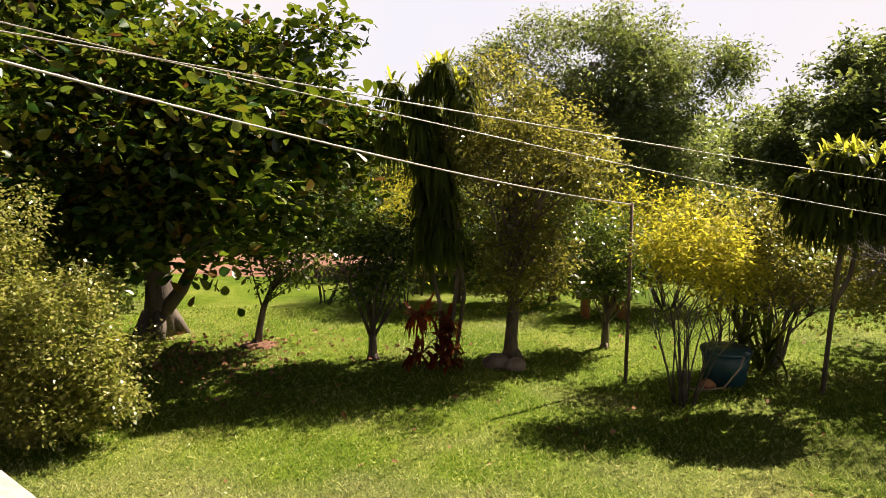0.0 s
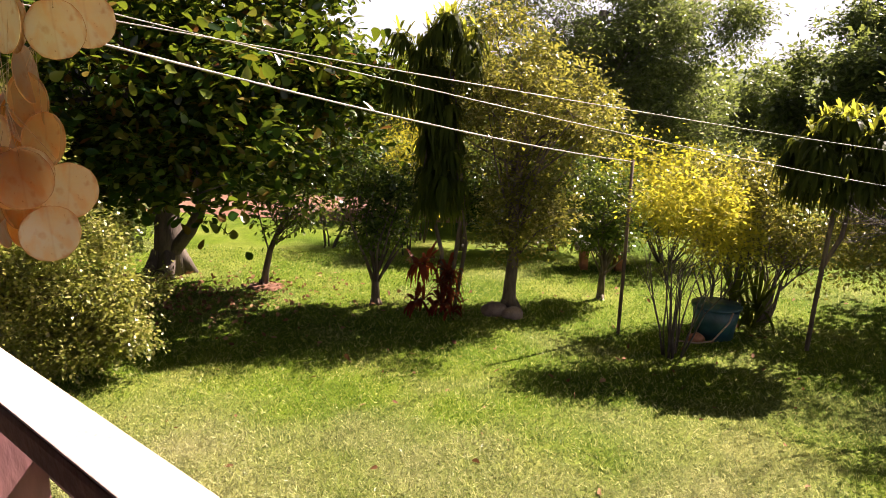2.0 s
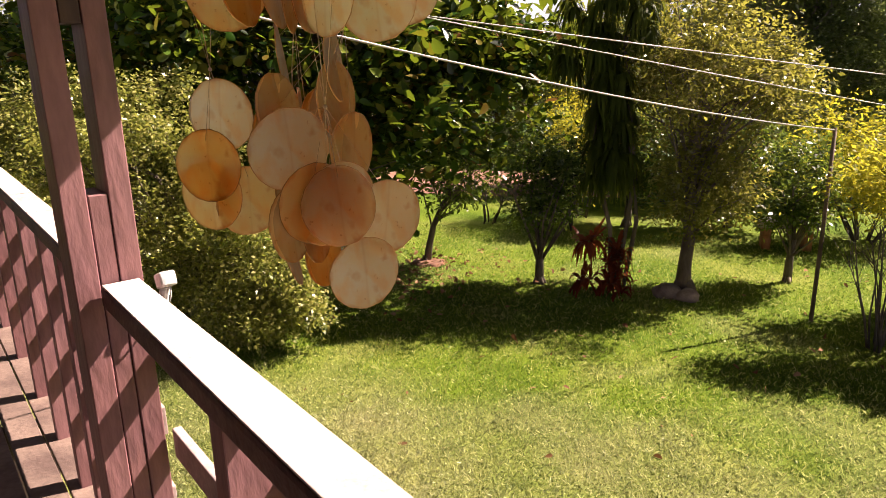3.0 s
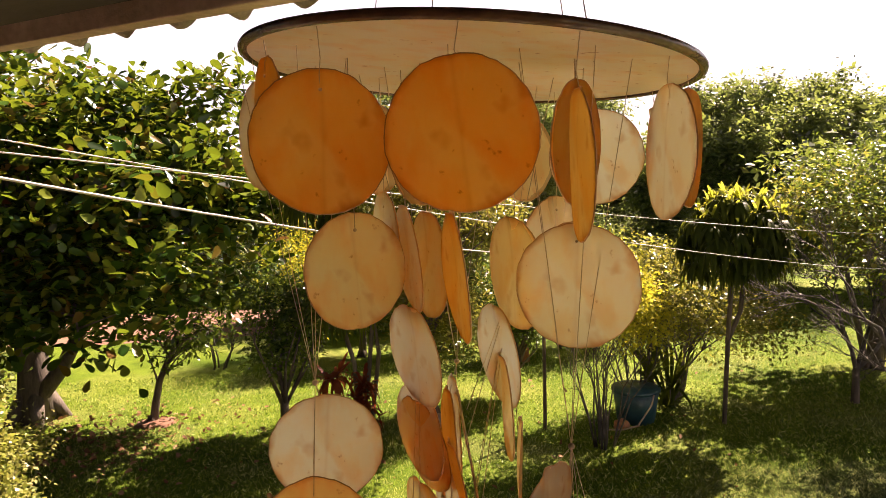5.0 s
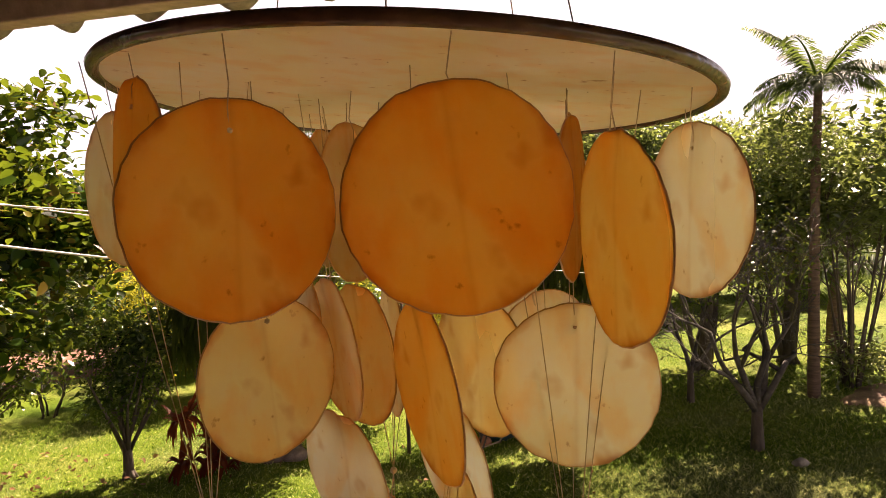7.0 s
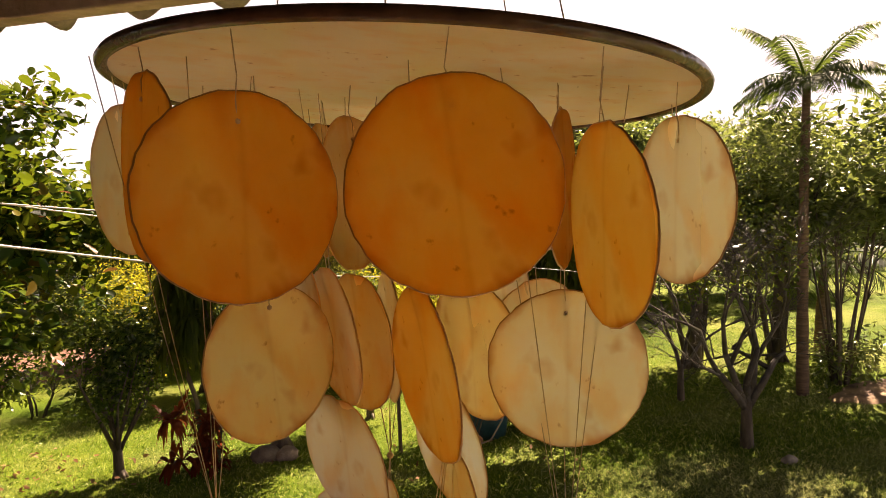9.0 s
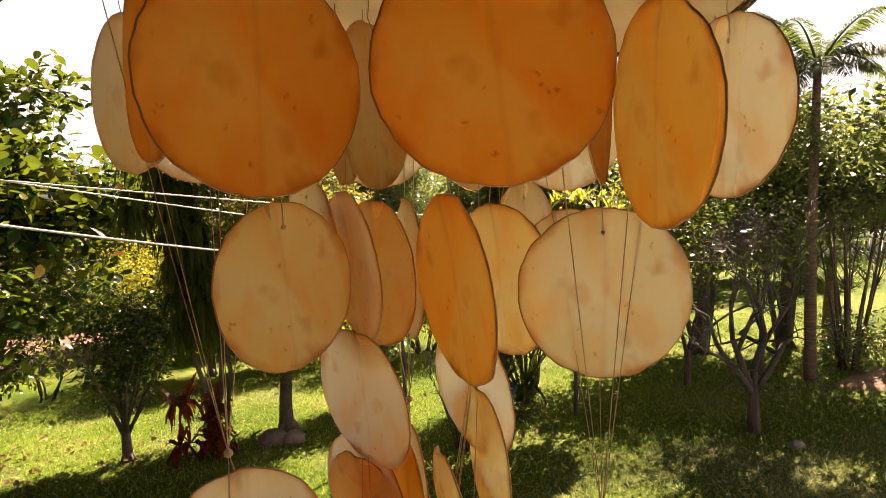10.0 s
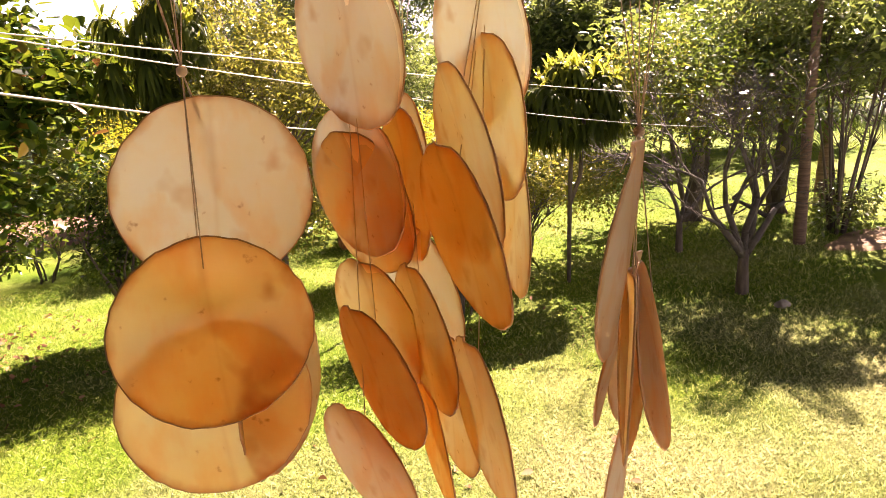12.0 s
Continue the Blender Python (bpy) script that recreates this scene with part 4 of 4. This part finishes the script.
def roof():
    """Corrugated sheet that falls towards its drip edge, on purlins and rafters."""
    ob = tagged(new("roof"), "corrugated fibre-cement roof over the veranda", "roof", kind="structure")
    ob.matrix_world = EAVES
    pitch, amp, th, slope = 0.1516, 0.022, 0.006, 0.24
    ss = np.arange(-4.6, 5.6, pitch / 14)
    es = np.array([0.68, 0.674, 0.2, 0.0, -0.6, -1.3, -2.3])
    co, quads = [], []
    for e in es:
        for lay in (0, 1):
            z = 3.464 + (0.68 - e) * slope + amp * np.sin(2 * np.pi * (ss - 0.03) / pitch) + lay * th
            jag = 0.006 * np.sin(ss * 57) if e == 0.68 else 0
            co.append(np.stack([ss, np.full_like(ss, e) + jag, z], 1))
    n = len(ss)
    co = np.concatenate(co)
    for r in range(len(es) - 1):
        for lay in (0, 1):
            a, b = (r * 2 + lay) * n, ((r + 1) * 2 + lay) * n
            for i in range(n - 1):
                quads.append((a + i, a + i + 1, b + i + 1, b + i) if lay == 0 else (b + i, b + i + 1, a + i + 1, a + i))
    for i in range(n - 1):
        quads.append((n + i, n + i + 1, i + 1, i))
    raw_mesh("roof_sheet", co, quads, M_ROOF, ob)
    for e in (0.555, -0.6, -1.4):
        z = 3.440 + (0.68 - e) * slope
        # inner purlins coloured dark, which paints in the shade further under the roof
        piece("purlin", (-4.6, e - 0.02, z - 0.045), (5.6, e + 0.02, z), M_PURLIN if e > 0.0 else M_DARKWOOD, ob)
    for s in (-3.4, -2.2, -0.9, 1.5, 2.8, 4.2):
        bm = bmesh.new()
        z = lambda e: 3.39 + (0.68 - e) * slope
        vs = [bm.verts.new((s + dx, e, z(e) - dz)) for dx in (-0.03, 0.03) for e, dz in ((0.525, 0.0), (0.525, 0.055), (-2.25, 0.1), (-2.25, 0.0))]
        for f in ((0, 1, 2, 3), (7, 6, 5, 4), (0, 4, 5, 1), (1, 5, 6, 2), (2, 6, 7, 3), (3, 7, 4, 0)):
            bm.faces.new([vs[i] for i in f])
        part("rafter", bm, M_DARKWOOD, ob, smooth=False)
    piece("beam", (-4.4, -0.09, 3.45), (5.4, 0.03, 3.515), M_DARKWOOD, ob)
    # ceiling closed with near-black boards: the roof's shade is in their colour
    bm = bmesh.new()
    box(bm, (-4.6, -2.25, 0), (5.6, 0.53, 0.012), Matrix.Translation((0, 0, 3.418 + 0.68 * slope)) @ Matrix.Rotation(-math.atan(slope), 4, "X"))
    part("ceiling_boards", bm, M_SHADE_BOARDS, ob, smooth=False)


roof()
wall = tagged(new("wall_house"), "maroon painted board wall of the house", "wall", kind="structure")
wall.matrix_world = VER
piece("wall_panel", (-4.4, -2.34, 0.0), (5.4, -2.22, 4.1), M_PURPLE, wall, 0)


# ---------------------------------------------------------------- the shell wind chime
CH = Vector((-0.392, 0.700, 3.194))
chime = thing("wind_chime", CH, "wind chime of round amber window-pane shells hung on twine", "wind chime")
RP = 0.115


def plate():
    bm = bmesh.new()
    top, bot = [], []
    for k in range(96):
        a = 2 * math.pi * k / 96
        x, y = RP * math.cos(a), RP * math.sin(a)
        z = -0.083 * x - 0.0098 * y
        top.append(bm.verts.new((x, y, z + 0.0008)))
        bot.append(bm.verts.new((x, y, z - 0.0008)))
    bm.faces.new(top)
    bm.faces.new(bot[::-1])
    for k in range(96):
        bm.faces.new((bot[k], bot[(k + 1) % 96], top[(k + 1) % 96], top[k]))
    part("plate", bm, M_PLATE, chime, "cream translucent shell plate, stained", smooth=False)
    bm = bmesh.new()
    pts = [(RP * math.cos(a), RP * math.sin(a), -0.083 * RP * math.cos(a) - 0.0098 * RP * math.sin(a)) for a in (2 * math.pi * k / 96 for k in range(97))]
    tube(bm, pts, 0.0024, 8)
    part("rim", bm, M_RIM, chime, "dark brown lacquered rim")


def shell_mesh(seed, material):
    """A round shell 60 mm across, facing x: thin, a little dished, its outline uneven, with a crease below its hole."""
    rg = random.Random(seed)
    bm = bmesh.new()
    n, ph = 64, rg.uniform(0, 9)
    front, back = [], []
    for t in (0.0, 0.3, 0.6, 0.85, 0.985, 1.0):
        for lay, store in ((1, front), (-1, back)):
            ring = []
            for k in range(n if t else 1):
                a = 2 * math.pi * k / n
                w = 0.03 * t * (1 + 0.022 * noise.noise(Vector((math.cos(a) * 1.5 + ph, math.sin(a) * 1.5, seed))) + 0.020 * noise.noise(Vector((math.cos(a) * 8, math.sin(a) * 8, ph))))
                y, z = w * math.sin(a), w * math.cos(a)
                bend = 0.0016 * math.sin(y * 60 + ph) + 22 * 0.03 * (y * y + 0.4 * z * z) * 0.12
                crease = 0.0022 * math.exp(-(y / 0.004) ** 2) * max(0, z - 0.014) / 0.016
                ring.append(bm.verts.new((bend - crease + lay * (0.00035 if t < 1 else 0.0001), y, z)))
            store.append(ring)
    for store, flip in ((front, 0), (back, 1)):
        for a, b in zip(store, store[1:]):
            for k in range(n):
                f = (a[0], b[k], b[(k + 1) % n]) if len(a) == 1 else (a[k], b[k], b[(k + 1) % n], a[(k + 1) % n])
                bm.faces.new(f[::-1] if flip else f)
    for k in range(n):
        bm.faces.new((front[-1][k], back[-1][k], back[-1][(k + 1) % n], front[-1][(k + 1) % n]))
    me = bpy.data.meshes.new("shell")
    bm.to_mesh(me)
    bm.free()
    me.materials.append(material)
    me.materials.append(M_SHELL_EDGE)
    for p in me.polygons:
        if all(math.hypot(me.vertices[v].co.y, me.vertices[v].co.z) > 0.0283 for v in p.vertices):
            p.material_index = 1
    me.polygons.foreach_set("use_smooth", [True] * len(me.polygons))
    return me


TONES = [[shell_mesh(k, M_SHELL) for k in range(7)], [shell_mesh(k + 40, M_HONEY) for k in range(7)], [shell_mesh(k + 20, M_PALE) for k in range(5)]]
rs = random.Random(5)


def shell(x, y, z, yaw, tilt=0, tone=0):
    """One shell of the chime. tone: 0 amber, 1 honey, 2 pale."""
    ob = new("shell", rs.choice(TONES[tone]))
    ob.parent = chime
    ob.matrix_local = pose(x, y, z, 0, tilt + rs.uniform(-2, 2), yaw) @ pose(0, 0, 0, rs.uniform(-7, 7), 0, 0)
    return ob


def bead(x, y, z, r=0.0011):
    bm = bmesh.new()
    bmesh.ops.create_icosphere(bm, subdivisions=1, radius=r)
    bmesh.ops.translate(bm, verts=bm.verts, vec=(x, y, z))
    part("knot", bm, M_STRING, chime)


def twine(pts, r=0.0002, name="twine"):
    bm = bmesh.new()
    tube(bm, pts, r, 5)
    return part(name, bm, M_STRING, chime)


def plate_z(x, y):
    return -0.083 * x - 0.0098 * y - 0.001


def hung(x, y, z, yaw, tilt=0, tone=0):
    """A shell with the twine from which it hangs."""
    shell(x, y, z, yaw, tilt, tone)
    zt = z + 0.021
    twine([(x, y, plate_z(x, y)), (x + rs.uniform(-0.002, 0.002), y, (plate_z(x, y) + zt) / 2), (x, y, zt + 0.006), (x, y, zt)])
    bead(x, y, zt)


plate()
OUTER = [(-0.076, -0.078, -0.040, -75, 0, 0), (-0.023, -0.106, -0.040, -103, 0, 0), (0.024, -0.106, -0.053, -191, 0, 0), (0.075, -0.074, -0.048, -184, 0, 2),
         (-0.101, -0.042, -0.029, -163, 0, 0), (-0.110, 0.022, -0.030, -147, 0, 2), (0.103, -0.035, -0.045, -40, 0, 0), (0.108, 0.018, -0.050, -20, 0, 2),
         (0.090, 0.062, -0.046, -120, 0, 2), (0.052, 0.096, -0.044, -60, 0, 1), (0.004, 0.108, -0.040, -95, 0, 2), (-0.048, 0.098, -0.036, -40, 0, 1), (-0.088, 0.066, -0.034, -70, 0, 2)]
INNER = [(-0.064, -0.013, -0.102, -62, 0, 1), (-0.046, 0.045, -0.093, -170, 0, 2), (-0.024, 0.016, -0.104, 11, 0, 1), (-0.021, -0.064, -0.101, 3, -7, 0),
         (-0.009, 0.022, -0.104, -1, 0, 2), (0.019, -0.012, -0.107, 14, -3, 1), (-0.036, 0.012, -0.100, 9, -4, 2), (0.039, -0.053, -0.109, -120, 0, 2),
         (0.060, 0.050, -0.099, -60, 0, 2), (0.055, 0.0, -0.112, -80, 0, 2)]
UPPER = [(-0.028, -0.012, -0.040, -37, 0, 1), (0.041, -0.050, -0.042, -43, 0, 0), (-0.030, 0.035, -0.038, -25, 0, 1)]
for row in OUTER + INNER + UPPER:
    hung(*row)

# strands of shells, gathered at a knot
STRANDS = [
    ((-0.088, -0.008, -0.160), [(-0.084, -0.005, -0.197, -92, 0, 2), (-0.091, -0.020, -0.237, -90, 0, 1), (-0.0935, -0.0155, -0.262, -90, 0, 1), (-0.071, 0.006, -0.271, -33, 0, 1)]),
    ((-0.029, 0.029, -0.122), [(-0.034, 0.013, -0.155, 21, -6, 2), (-0.031, 0.034, -0.206, 21, -5, 2), (-0.028, 0.037, -0.215, 19, -8, 1),
                               (-0.026, 0.042, -0.268, 18, -9, 1), (-0.035, 0.007, -0.275, 11, -10, 1), (-0.041, 0.016, -0.318, 21, -14, 2)]),
    ((-0.006, 0.042, -0.167), [(-0.010, 0.034, -0.203, -2, -3, 2), (-0.014, 0.027, -0.208, 2, -3, 0), (-0.017, 0.007, -0.264, 6, -6, 1), (-0.013, 0.022, -0.252, 12, -5, 2)]),
    ((0.021, 0.017, -0.125), [(0.013, 0.010, -0.157, 11, -4, 2), (0.016, 0.004, -0.184, -9, -4, 1), (-0.013, -0.036, -0.192, -2, -10, 1), (-0.017, -0.040, -0.214, -1, -11, 0),
                              (0.024, 0.012, -0.225, -13, 2, 1), (-0.009, 0.007, -0.292, 2, -2, 1), (-0.012, -0.034, -0.280, -7, -4, 1), (-0.012, 0.021, -0.318, -7, -6, 0)]),
    ((0.034, -0.056, -0.186), [(0.014, -0.076, -0.214, -44, 9, 2), (0.034, -0.044, -0.255, -44, 11, 2), (0.060, -0.012, -0.275, -46, 2, 2), (0.026, -0.064, -0.255, -39, 2, 1),
                               (0.032, -0.057, -0.258, -41, -1, 1), (0.040, -0.055, -0.258, -43, -9, 2), (0.046, -0.027, -0.318, -45, 5, 2)]),
]
for (kx, ky, kz), rows in STRANDS:
    bm = bmesh.new()
    bmesh.ops.create_icosphere(bm, subdivisions=2, radius=0.0017)
    bmesh.ops.translate(bm, verts=bm.verts, vec=(kx, ky, kz))
    part("knot", bm, M_STRING, chime)
    for j in range(5):
        a = j * 1.26 + kx * 30
        px, py = kx * 1.05 + 0.028 * math.cos(a), ky + 0.028 * math.sin(a)
        twine([(px, py, plate_z(px, py)), (kx + (px - kx) * 0.45, ky + (py - ky) * 0.45, kz * 0.55), (kx, ky, kz)], 0.00019)
    for x, y, z, yaw, tilt, tone in rows:
        shell(x, y, z, yaw, tilt, tone)
        twine([(kx, ky, kz), ((kx + x) / 2, (ky + y) / 2, (kz + z + 0.021) / 2), (x, y, z + 0.021)], 0.0002)
for a in (0.4, 2.4, 4.3, 5.5):
    x, y = 0.07 * math.cos(a), 0.07 * math.sin(a)
    twine([(x, y, plate_z(x, y)), (x * 0.1, y * 0.1, 0.35)], 0.0003, "hanging_twine")
bm = bmesh.new()
tube(bm, [(0, 0, 0.345), (0.005, 0, 0.350), (0.006, 0, 0.356), (0.0, 0, 0.362), (0, 0, 0.40)], 0.0015, 6)
part("hook", bm, M_RIM, chime)
